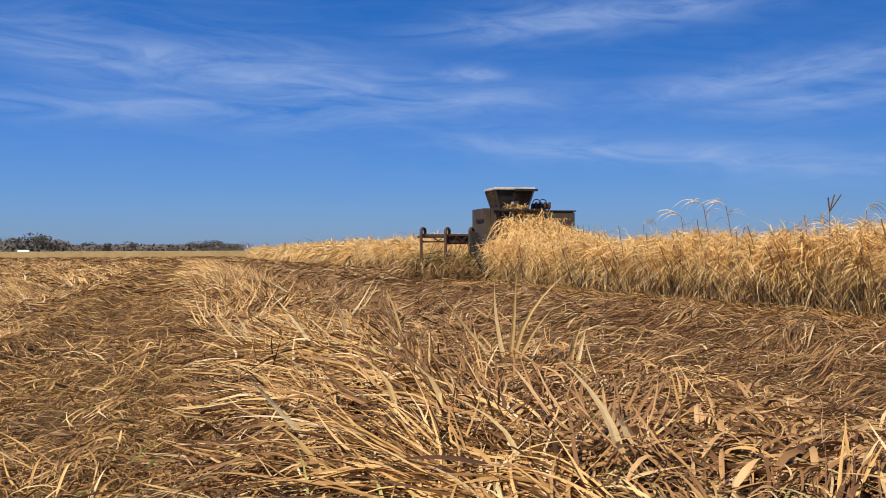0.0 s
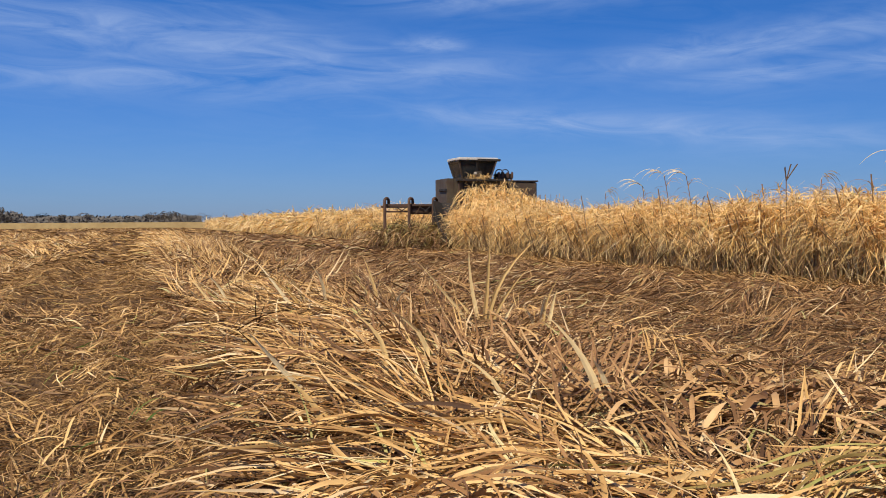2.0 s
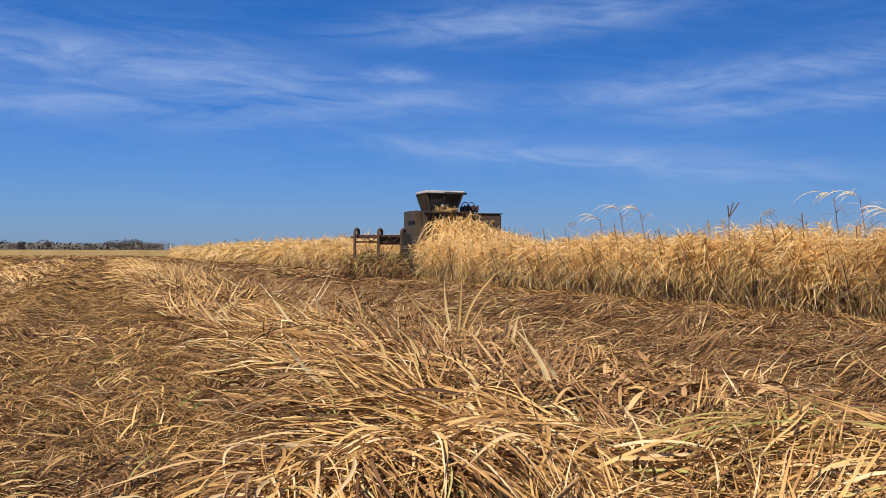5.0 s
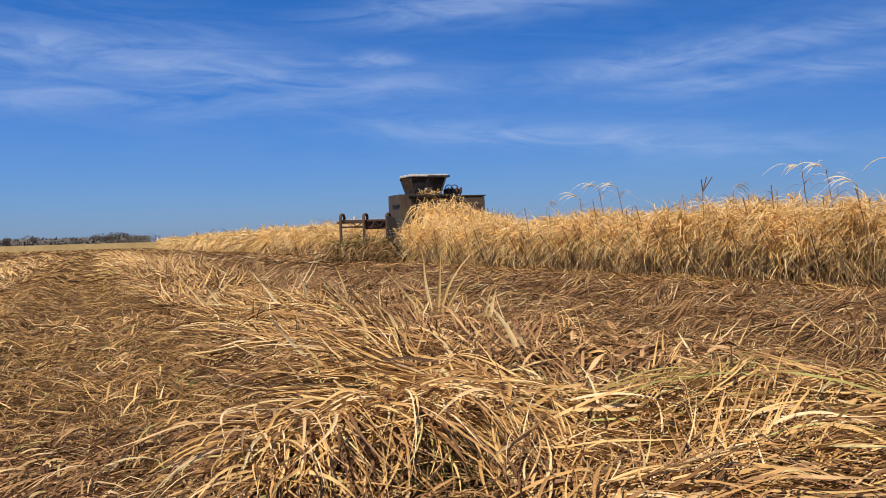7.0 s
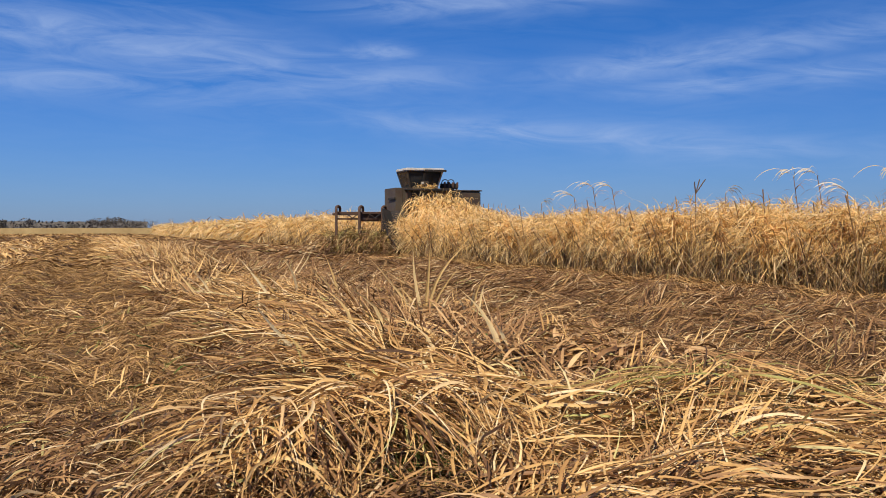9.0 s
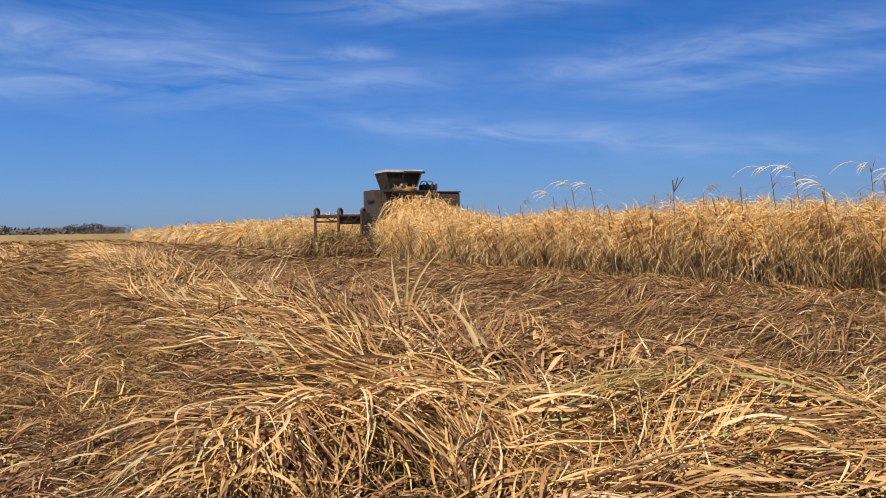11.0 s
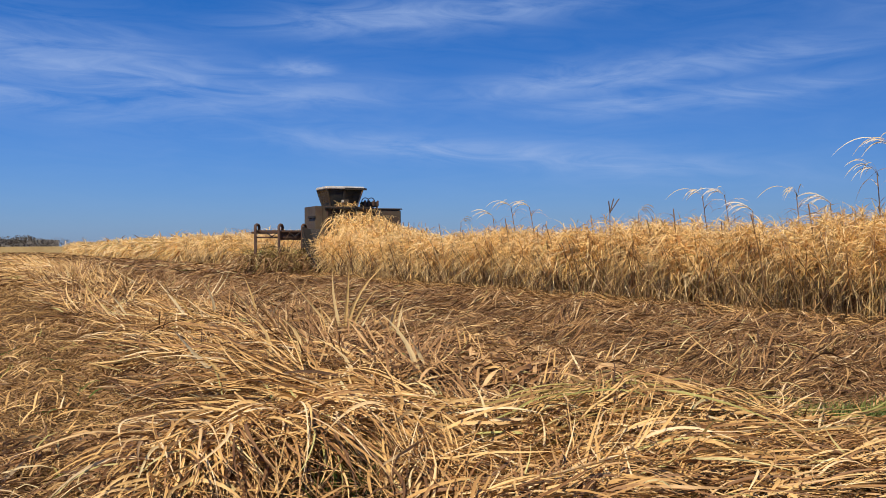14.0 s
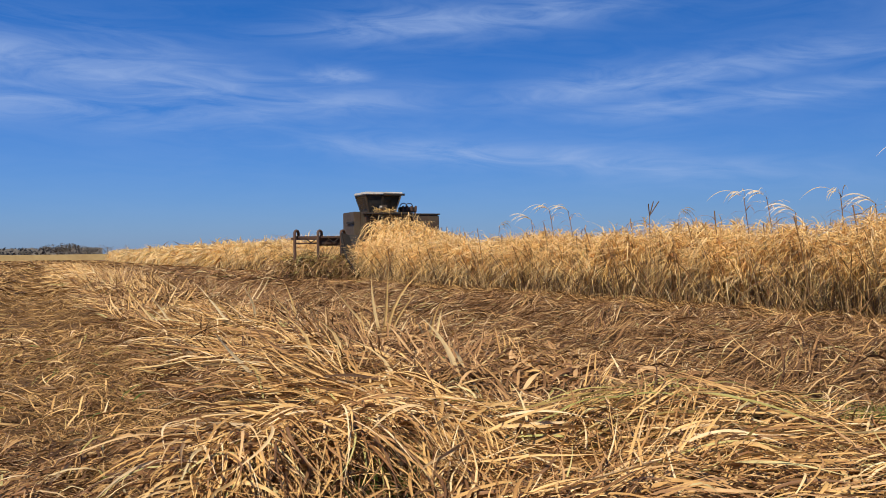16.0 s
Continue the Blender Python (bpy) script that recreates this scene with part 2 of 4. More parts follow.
def bump_at(d):
    return np.where(np.abs(d) < 1, 0.5 + 0.5 * np.cos(np.pi * np.clip(d, -1, 1)), 0.0)


def sstep(a, b, v):
    t = np.clip((v - a) / (b - a), 0, 1)
    return t * t * (3 - 2 * t)


def wob(x, y):
    return (np.sin(1.7 * x + 0.6 * y) * np.sin(1.1 * y - 0.8 * x + 1.3) * 0.5 + 0.3 * np.sin(3.1 * x - 1.9 * y + 0.4)
            + 0.25 * np.sin(4.7 * y + 2.2 * x + 2.0) * np.sin(3.3 * x))


def gz(x, y):
    """Height of the field: laid windrows, wheel tracks and old row ridges, all along y."""
    x, y = np.asarray(x, float), np.asarray(y, float)
    w = wob(x, y)
    near_end = sstep(0.65, 1.35, y + 0.18 * np.sin(2.3 * x) + 0.10 * np.sin(5.1 * x + 1) - 0.05 * (x - 2))
    edge = 0.25 * np.sin(0.55 * y) + 0.15 * np.sin(1.3 * y + 1)
    h = 0.33 * bump_at((x - 1.9 - 0.3 * edge) / (2.35 + 0.25 * edge)) ** 0.7 * near_end * (1 + 0.22 * w) * (0.58 + 0.42 * sstep(2.2, 5.0, y))
    h = h + 0.12 * bump_at((x - 4.0) / 1.5) * sstep(0.7, 1.9, y) * (1 - sstep(7, 11, y))
    for cx, hw, hh in ((-5.3, 1.9, 0.30), (-11.5, 2.2, 0.32), (-17.5, 2.2, 0.3)):
        h = h + hh * bump_at((x - cx + 0.3 * np.sin(0.4 * y + cx)) / hw) * (1 + 0.4 * w)
    for cx, hw, hh in ((6.6, 0.9, 0.12), (8.3, 1.1, 0.20), (10.6, 0.8, 0.07), (-2.2, 0.75, 0.16), (-0.35, 0.4, 0.06)):
        h = h + hh * bump_at((x - cx) / hw) * (1 + 0.5 * w)
    h = h + 0.16 * np.clip(np.sin(1.9 * x + 0.5 * y) * np.sin(1.15 * y - 0.4 * x) + 0.25 * w, 0, 1) * sstep(5.2, 6.5, x) * (1 - sstep(11.0, 12.4, x))
    h = h + 0.05 * w + 0.02 * np.sin(7 * x + 3 * y) * np.sin(6 * y - 2 * x)
    far = np.maximum(np.abs(x) / 30, np.abs(y) / 140)
    return h * (1 - sstep(0.8, 1.6, far)) + 0.03


class Blades:
    """Many leaf blades or stalks gathered as arrays and turned into one mesh."""

    def __init__(self):
        self.v, self.f, self.m, self.n = [], [], [], 0

    def strip(self, pts, side, wid, mat, fold=None):
        n, k = pts.shape[:2]
        half = side * wid[..., None] * 0.5
        if fold is None:
            v = np.stack([pts - half, pts + half], 2)
        else:
            v = np.stack([pts - half, pts + fold * wid[..., None], pts + half], 2)
        c = v.shape[2]
        idx = (np.arange(n * k * c) + self.n).reshape(n, k, c)
        for j in range(c - 1):
            q = np.stack([idx[:, :-1, j], idx[:, :-1, j + 1], idx[:, 1:, j + 1], idx[:, 1:, j]], -1)
            self.f.append(q.reshape(-1, 4))
            self.m.append(np.full(len(self.f[-1]), mat))
        self.v.append(v.reshape(-1, 3))
        self.n += n * k * c

    def drape(self, x, y, az, length, width, lift, arch, rise, curl, segs, mat, folded=False):
        """Blades that lie over the field's surface: heading az, bowed sideways by curl, tips raised by rise."""
        n = len(x)
        s = np.linspace(0, 1, segs + 1)[None, :]
        a = az[:, None] + curl[:, None] * (s - 0.3)
        step = length[:, None] / segs
        px = x[:, None] + np.cumsum(np.sin(a) * step, 1) - np.sin(a) * step
        py = y[:, None] + np.cumsum(np.cos(a) * step, 1) - np.cos(a) * step
        pz = gz(px, py) + np.maximum(lift[:, None] + arch[:, None] * 4 * s * (1 - s) + rise[:, None] * s ** 2, 0.01)
        pts = np.stack([px, py, pz], -1)
        roll = rng.normal(0, 0.55, n)[:, None] + rng.normal(0, 0.7, n)[:, None] * s
        side = np.stack([np.cos(a) * np.cos(roll), -np.sin(a) * np.cos(roll), np.sin(roll)], -1)
        wid = width[:, None] * np.minimum(1, 0.45 + 2.2 * s) * np.clip(1 - s ** 2.4, 0.03, 1)
        fold = np.stack([np.zeros_like(a), np.zeros_like(a), -0.22 * np.ones_like(a)], -1) if folded else None
        self.strip(pts, side, wid, mat, fold)

    def spring(self, base, az, pitch, length, width, droop, sway, segs, mat, folded=False, floor=True):
        """Blades that spring up from a base and arch over."""
        n = len(az)
        s = np.linspace(0, 1, segs + 1)[None, :, None]
        d = np.stack([np.cos(pitch) * np.sin(az), np.cos(pitch) * np.cos(az), np.sin(pitch)], -1)[:, None, :]
        h = np.stack([np.cos(az), -np.sin(az), np.zeros(n)], -1)[:, None, :]
        up = np.cross(h, d)
        L = length[:, None, None]
        pts = base[:, None, :] + d * L * s + h * (sway[:, None, None] * L * s ** 2)
        pts = pts - np.array([0, 0, 1.0]) * (droop[:, None, None] * L * s ** 2.2)
        if floor:
            pts[..., 2] = np.maximum(pts[..., 2], gz(pts[..., 0], pts[..., 1]) + 0.01)
        roll = (rng.normal(0, 0.6, n)[:, None, None] + rng.normal(0, 0.6, n)[:, None, None] * s)
        side = h * np.cos(roll) + up * np.sin(roll)
        t = s[..., 0]
        wid = width[:, None] * np.minimum(1, 0.5 + 2.5 * t) * np.clip(1 - t ** 2.2, 0.03, 1)
        self.strip(pts, side, wid, mat, -0.2 * np.broadcast_to(up, pts.shape) if folded else None)

    def stalks(self, base, az, lean, length, radius, mat, segs=3, sides=4):
        """Round canes that lean and bow."""
        n = len(az)
        s = np.linspace(0, 1, segs + 1)[None, :]
        bend = lean[:, None] * (0.5 * s + 0.5 * s ** 2)
        px = base[:, 0, None] + length[:, None] * bend * np.sin(az)[:, None]
        py = base[:, 1, None] + length[:, None] * bend * np.cos(az)[:, None]
        pz = base[:, 2, None] + length[:, None] * s * np.sqrt(np.clip(1 - (lean[:, None] * 0.7) ** 2, 0.05, 1))
        ang = np.arange(sides) * 2 * np.pi / sides
        r = radius[:, None] * (1 - 0.35 * s)
        v = np.stack([px[..., None] + r[..., None] * np.cos(ang), py[..., None] + r[..., None] * np.sin(ang),
                      np.broadcast_to(pz[..., None], (*pz.shape, sides))], -1)
        idx = (np.arange(v[..., 0].size) + self.n).reshape(v.shape[:3])
        for j in range(sides):
            q = np.stack([idx[:, :-1, j], idx[:, :-1, (j + 1) % sides], idx[:, 1:, (j + 1) % sides], idx[:, 1:, j]], -1)
            self.f.append(q.reshape(-1, 4))
            self.m.append(np.full(len(self.f[-1]), mat))
        self.v.append(v.reshape(-1, 3))
        self.n += v[..., 0].size

    def mesh(self, name, mats):
        v, f, mi = np.concatenate(self.v), np.concatenate(self.f), np.concatenate(self.m)
        me = bpy.data.meshes.new(name)
        me.vertices.add(len(v))
        me.vertices.foreach_set("co", v.astype(np.float32).ravel())
        me.loops.add(f.size)
        me.loops.foreach_set("vertex_index", f.astype(np.int32).ravel())
        me.polygons.add(len(f))
        me.polygons.foreach_set("loop_start", np.arange(0, f.size, 4, dtype=np.int32))
        for m in mats:
            me.materials.append(m)
        me.polygons.foreach_set("material_index", mi.astype(np.int32))
        me.update(calc_edges=True)
        me.validate()
        return me


def grid_mesh(name, xs, ys, zf, mat):
    X, Y = np.meshgrid(xs, ys)
    v = np.stack([X, Y, zf(X, Y)], -1).reshape(-1, 3)
    i = np.arange(len(v)).reshape(len(ys), len(xs))
    f = np.stack([i[:-1, :-1], i[:-1, 1:], i[1:, 1:], i[1:, :-1]], -1).reshape(-1, 4)
    bl = Blades()
    bl.v, bl.f, bl.m = [v], [f], [np.zeros(len(f))]
    me = bl.mesh(name, [mat])
    me.polygons.foreach_set("use_smooth", np.ones(len(f), dtype=bool))
    return me


def part(name, bm, mat, parent, label=""):
    """Links a bmesh as one mesh object under a thing or a part."""
    me = bpy.data.meshes.new(name)
    bmesh.ops.recalc_face_normals(bm, faces=bm.faces)
    bm.to_mesh(me)
    bm.free()
    me.materials.append(mat)
    ob = new(name, me)
    ob.parent = parent
    return tagged(ob, label)


def box(bm, x0, x1, y0, y1, z0, z1, bev=0.0, top=None):
    """A box, bevelled; top = (dx, dy) widens the upper face on every side."""
    dx, dy = top or (0, 0)
    vs = [bm.verts.new(p) for p in ((x0, y0, z0), (x1, y0, z0), (x1, y1, z0), (x0, y1, z0),
                                    (x0 - dx, y0 - dy, z1), (x1 + dx, y0 - dy, z1), (x1 + dx, y1 + dy, z1), (x0 - dx, y1 + dy, z1))]
    fs = [bm.faces.new([vs[i] for i in q]) for q in ((0, 3, 2, 1), (4, 5, 6, 7), (0, 1, 5, 4), (1, 2, 6, 5), (2, 3, 7, 6), (3, 0, 4, 7))]
    if bev:
        bmesh.ops.bevel(bm, geom=list({e for f in fs for e in f.edges}), offset=bev, segments=2, affect="EDGES")
    return bm


def tube(bm, pts, r, sides=8):
    """A round bar or hose along a line of points."""
    pts = [Vector(p) for p in pts]
    rings = []
    for i, p in enumerate(pts):
        d = (pts[min(i + 1, len(pts) - 1)] - pts[max(i - 1, 0)]).normalized()
        a = d.orthogonal().normalized() if i == 0 else (a - d * a.dot(d)).normalized()
        b2 = d.cross(a)
        rings.append([bm.verts.new(p + r * (math.cos(t) * a + math.sin(t) * b2)) for t in [2 * math.pi * k / sides for k in range(sides)]])
    for q, w in zip(rings, rings[1:]):
        for k in range(sides):
            bm.faces.new((q[k], q[(k + 1) % sides], w[(k + 1) % sides], w[k]))
    bm.faces.new(rings[0][::-1])
    bm.faces.new(rings[-1])
    return bm


def plate(bm, quad, thick):
    """A flat plate through four corners, with thickness."""
    q = [Vector(p) for p in quad]
    n = (q[1] - q[0]).cross(q[3] - q[0]).normalized() * thick / 2
    a = [bm.verts.new(p + n) for p in q]
    c2 = [bm.verts.new(p - n) for p in q]
    bm.faces.new(a)
    bm.faces.new(c2[::-1])
    for k in range(4):
        bm.faces.new((a[k], c2[k], c2[(k + 1) % 4], a[(k + 1) % 4]))
    return bm


def drum(bm, x0, x1, cy, cz, r, sides=28):
    ring = [[bm.verts.new((x, cy + r * math.cos(t), cz + r * math.sin(t))) for t in [2 * math.pi * k / sides for k in range(sides)]] for x in (x0, x1)]
    for k in range(sides):
        bm.faces.new((ring[0][k], ring[0][(k + 1) % sides], ring[1][(k + 1) % sides], ring[1][k]))
    bm.faces.new(ring[0][::-1])
    bm.faces.new(ring[1])
    return bm


# ---- ground ----
def spaced(lo, hi, step, far, grow=1.22):
    inner = list(np.arange(lo, hi, step))
    d, out = step, [inner[-1]]
    while out[-1] < far:
        d *= grow
        out.append(out[-1] + d)
    d, pre = step, [inner[0]]
    while pre[-1] > -far:
        d *= grow
        pre.append(pre[-1] - d)
    return np.array(pre[:0:-1] + inner + out[1:])


ground = new("ground", grid_mesh("ground", spaced(-8, 14, 0.10, 3500), spaced(-2, 22, 0.11, 3500, 1.09), gz, m_soil))
tagged(ground, "brown trodden soil of a harvested cane field with row ridges", "ground", kind="structure")


def U(a, b, n):
    return rng.uniform(a, b, n)


def N(m, s, n):
    return rng.normal(m, s, n)


# ---- litter over the harvested field ----
def litter(bl, n, x0, x1, y0, y1, ln, wd, az, spread, lift, mat, rise=0.04, segs=3, power=1.0):
    x = U(x0, x1, n)
    y = y0 + (y1 - y0) * U(0, 1, n) ** power
    wave = 0.12 * np.sin(0.5 * y) + 0.08 * np.sin(1.7 * y)
    bare = 0.85 * bump_at((x + 3.75 + wave) / 0.55) + 0.75 * bump_at((x + 1.0 + wave) / 0.55)
    bare = bare + 0.6 * bump_at((x - 7.5 + wave) / 0.6) + 0.55 * bump_at((x - 9.8 + wave) / 0.5)
    keep = U(0, 1, n) > bare * np.clip(0.35 + 0.1 * y, 0, 1) * (0.7 + 0.5 * np.sin(2.1 * y + x))
    x, y = x[keep], y[keep]
    n = len(x)
    bl.drape(x, y, N(az, spread, n) + np.pi * (U(0, 1, n) > 0.5), U(ln[0], ln[1], n), U(wd[0], wd[1], n), U(0.0, lift, n),
             U(0.0, 0.05, n), np.abs(N(0, rise, n)), N(0, 0.5, n), segs, mat)


bl = Blades()
litter(bl, 30000, -4.6, 0.5, 0.8, 11, (0.08, 0.32), (0.005, 0.013), 0.5, 0.9, 0.05, 0, 0.04)
litter(bl, 700, -4.6, 0.4, 1.5, 13, (0.3, 0.6), (0.010, 0.022), 0.3, 1.2, 0.06, 0, 0.06, 5)
litter(bl, 9000, -4.8, 0.5, 0.8, 14, (0.06, 0.26), (0.007, 0.018), 0.6, 1.3, 0.07, 2, 0.05)
litter(bl, 20000, -11, 0.4, 10, 34, (0.2, 0.6), (0.010, 0.026), 0.4, 0.9, 0.06, 0, 0.07)
litter(bl, 11000, -30, 0.4, 32, 110, (0.5, 1.3), (0.04, 0.09), 0.4, 1.0, 0.10, 0, 0.10, power=1.3)
litter(bl, 60000, 3.4, 13.2, 0.8, 12, (0.10, 0.40), (0.006, 0.016), 1.3, 0.8, 0.08, 1, 0.05)
litter(bl, 2600, 3.2, 13.4, 0.8, 13, (0.35, 0.85), (0.014, 0.030), 1.2, 0.9, 0.08, 1, 0.10, 5)
litter(bl, 30000, 3.4, 13.6, 11, 34, (0.2, 0.75), (0.014, 0.032), 1.3, 0.8, 0.10, 1, 0.07)
litter(bl, 6000, 3.0, 15.0, 32, 110, (0.6, 1.5), (0.05, 0.10), 1.2, 0.9, 0.12, 1, 0.10, power=1.3)
n = 9000
fx, fy = U(-120, 14.5, n), 100 + 240 * U(0, 1, n) ** 1.4
bl.drape(fx, fy, U(-3, 3, n), U(0.8, 2.2, n), U(0.12, 0.30, n), U(0, 0.12, n), U(0, 0.08, n), U(0, 0.15, n), N(0, 0.4, n), 2, 0)
litter(bl, 9000, -0.8, 5.2, -0.6, 2.0, (0.10, 0.4), (0.006, 0.018), 1.2, 0.8, 0.05, 0, 0.04)
litter(bl, 16000, -7.0, 12.0, -9.0, 0.8, (0.10, 0.40), (0.008, 0.020), 0.8, 1.2, 0.05, 0, 0.04)
litter(bl, 9000, -7.0, 12.0, -9.0, 0.8, (0.10, 0.40), (0.008, 0.020), 0.8, 1.2, 0.05, 1, 0.04)
tagged(new("field_litter", bl.mesh("field_litter", [m_dull, m_brown, m_tan])), "short brown and straw-coloured cane trash strewn over the field", "litter", kind="stuff")

# ---- windrows of cut cane tops ----
bl = Blades()


def windrow(bl, n, x0, x1, y0, y1, ln, wd, mat, segs, folded, az=-0.95, spread=0.35, lift=0.16, rise=0.10, power=1.0, clump=12, curl=0.6):
    """Leaves in loose bunches: each bunch has its own heading, height and place."""
    k = max(1, n // clump)
    i = rng.integers(0, k, n)
    size = 0.10 + 0.0012 * (y0 + y1)
    x = np.clip(U(x0, x1, k)[i] + N(0, size, n), x0, x1)
    y = (y0 + (y1 - y0) * U(0, 1, k) ** power)[i] + N(0, size, n)
    head = N(az, spread, k)[i] + N(0, 0.24, n)
    up = math.copysign(1, rise) * np.abs(N(0, abs(rise), k))[i] * U(0.4, 1.5, n)
    bl.drape(x, y, head, U(ln[0], ln[1], n), U(wd[0], wd[1], n), U(0.0, lift, k)[i] * 0.7 + U(0.0, lift * 0.4, n), U(0.0, 0.10, n),
             up, N(0, curl, k)[i] + N(0, 0.25, n), segs, mat, folded)


# brown underlayer, golden leaves whose tips point over the wheel track, then mixed tan leaves
windrow(bl, 16000, 0.2, 5.4, 1.9, 14, (0.12, 0.5), (0.008, 0.024), 1, 4, False, 1.4, 1.4, 0.13, 0.06)
windrow(bl, 1500, 0.8, 2.2, 2.6, 14, (0.4, 1.05), (0.013, 0.028), 0, 7, True, -0.75, 0.6, 0.19, 0.13, clump=16)
windrow(bl, 900, 0.5, 2.2, 2.6, 14, (0.25, 0.7), (0.013, 0.030), 0, 6, True, -1.2, 1.2, 0.14, 0.12, clump=8)
windrow(bl, 1700, 0.4, 2.6, 2.6, 14, (0.2, 0.65), (0.012, 0.030), 1, 5, True, -0.9, 1.2, 0.20, 0.14, clump=8)
windrow(bl, 900, 0.6, 2.6, 3.0, 14, (0.2, 0.6), (0.014, 0.032), 3, 5, True, -0.9, 1.3, 0.20, 0.14, clump=6)
windrow(bl, 3400, 1.8, 5.2, 2.5, 13, (0.12, 0.5), (0.010, 0.028), 3, 4, True, 1.45, 1.4, 0.13, 0.08)
windrow(bl, 800, 1.8, 4.8, 2.4, 12, (0.25, 0.7), (0.014, 0.034), 3, 5, True, 1.3, 0.9, 0.14, 0.10, clump=6)
windrow(bl, 420, 1.8, 5.2, 2.4, 13, (0.25, 0.6), (0.014, 0.030), 0, 5, True, 1.3, 1.5, 0.16, 0.16, clump=3)
windrow(bl, 110, 0.9, 4.6, 3.0, 14, (0.4, 0.7), (0.014, 0.026), 0, 5, True, -0.8, 0.8, 0.08, 0.30, clump=2)
windrow(bl, 2300, 0.5, 2.6, 13, 40, (0.4, 1.0), (0.020, 0.042), 0, 5, False, -0.7, 1.0, 0.18, 0.26, clump=9)
windrow(bl, 11500, 0.4, 5.8, 13, 40, (0.3, 0.9), (0.018, 0.040), 1, 4, False, 0.8, 1.5, 0.18, 0.16)
windrow(bl, 1300, 0.8, 5.8, 13, 40, (0.3, 0.8), (0.018, 0.038), 3, 4, False, 0.8, 1.5, 0.18, 0.20, clump=6)
windrow(bl, 4500, 0.6, 3.6, 40, 120, (0.7, 1.6), (0.055, 0.10), 0, 3, False, power=1.4, rise=0.2)
# crosswise bundle at the near end: dark trash below, leaves sweeping along and across it, a fan drooping over its end
windrow(bl, 4500, -0.1, 4.8, 0.3, 2.3, (0.12, 0.5), (0.008, 0.024), 1, 4, False, 1.4, 1.2, 0.10, 0.05)
windrow(bl, 850, 0.5, 3.6, 0.9, 1.6, (0.25, 0.8), (0.009, 0.022), 0, 6, True, 1.57, 0.65, 0.16, 0.07, clump=8, curl=0.8)
windrow(bl, 900, 1.4, 4.4, 0.6, 1.8, (0.2, 0.7), (0.009, 0.023), 3, 6, True, -1.5, 1.0, 0.16, 0.07, clump=7, curl=0.8)
windrow(bl, 560, 1.4, 4.4, 0.5, 1.5, (0.25, 0.85), (0.009, 0.022), 0, 6, True, -1.5, 0.7, 0.16, 0.08, clump=6, curl=0.8)
windrow(bl, 500, 1.2, 4.3, 0.4, 1.8, (0.2, 0.6), (0.009, 0.022), 1, 6, True, 1.5, 1.2, 0.19, 0.08, clump=5, curl=0.9)
windrow(bl, 170, 0.8, 3.6, 0.9, 1.6, (0.7, 1.4), (0.012, 0.028), 0, 10, True, 1.45, 0.5, 0.19, 0.06, clump=4, curl=0.9)
windrow(bl, 150, 2.2, 4.6, 0.6, 1.5, (0.7, 1.4), (0.012, 0.028), 0, 10, True, -1.65, 0.5, 0.19, 0.06, clump=4, curl=1.0)
windrow(bl, 150, 1.2, 4.6, 0.2, 1.6, (0.4, 1.0), (0.012, 0.026), 0, 9, True, 0.7, 1.0, 0.20, 0.12, clump=2, curl=1.0)
windrow(bl, 520, -0.1, 0.9, 1.0, 1.75, (0.35, 0.85), (0.010, 0.023), 0, 9, True, 3.45, 0.45, 0.36, -0.12, clump=7, curl=0.75)
windrow(bl, 260, -0.1, 1.4, 0.9, 1.7, (0.4, 0.9), (0.010, 0.024), 0, 9, True, 2.6, 0.7, 0.34, -0.06, clump=4, curl=0.9)
windrow(bl, 420, -0.1, 1.1, 1.0, 1.7, (0.3, 0.8), (0.010, 0.023), 3, 9, True, 3.4, 0.55, 0.32, -0.12, clump=5, curl=0.8)
windrow(bl, 170, 0.6, 1.5, 1.3, 1.8, (0.4, 0.75), (0.011, 0.025), 0, 8, True, -2.2, 0.45, 0.34, -0.06, clump=8, curl=0.8)
windrow(bl, 850, 1.0, 4.5, -0.5, 0.9, (0.25, 0.8), (0.010, 0.025), 0, 7, True, 1.6, 1.0, 0.18, 0.08, clump=6, curl=1.0)
windrow(bl, 900, 1.0, 4.5, -0.5, 0.9, (0.2, 0.7), (0.010, 0.025), 3, 7, True, 1.5, 1.3, 0.15, 0.08, clump=6, curl=1.0)
windrow(bl, 110, 1.2, 4.3, -0.4, 0.9, (0.7, 1.3), (0.012, 0.028), 0, 10, True, 1.7, 0.7, 0.20, 0.07, clump=3, curl=1.0)
windrow(bl, 230, 2.2, 4.3, 0.3, 1.6, (0.35, 1.1), (0.010, 0.026), 0, 8, True, 1.5, 0.7, 0.24, 0.07, clump=5, curl=1.0)
windrow(bl, 260, 0.9, 2.2, -0.1, 0.7, (0.4, 0.8), (0.011, 0.024), 0, 7, True, 0.4, 0.6, 0.12, 0.20, clump=8, curl=0.6)
n = 60
bl.drape(U(1.6, 4.6, n), U(0.5, 1.8, n), N(1.5, 0.4, n), U(0.5, 1.2, n), U(0.012, 0.026, n), U(0.10, 0.24, n), U(0, 0.1, n),
         N(0.03, 0.04, n), N(0, 0.6, n), 7, 2, True)
# broad reddish-tan pieces behind the bundle
windrow(bl, 520, 1.7, 4.4, 2.0, 4.6, (0.15, 0.5), (0.022, 0.050), 3, 5, True, 1.5, 0.7, 0.15, 0.06, clump=5, curl=0.3)
windrow(bl, 160, 1.6, 4.4, 2.0, 7.0, (0.2, 0.5), (0.016, 0.034), 3, 5, True, 0.6, 1.4, 0.14, 0.08, clump=3, curl=0.7)
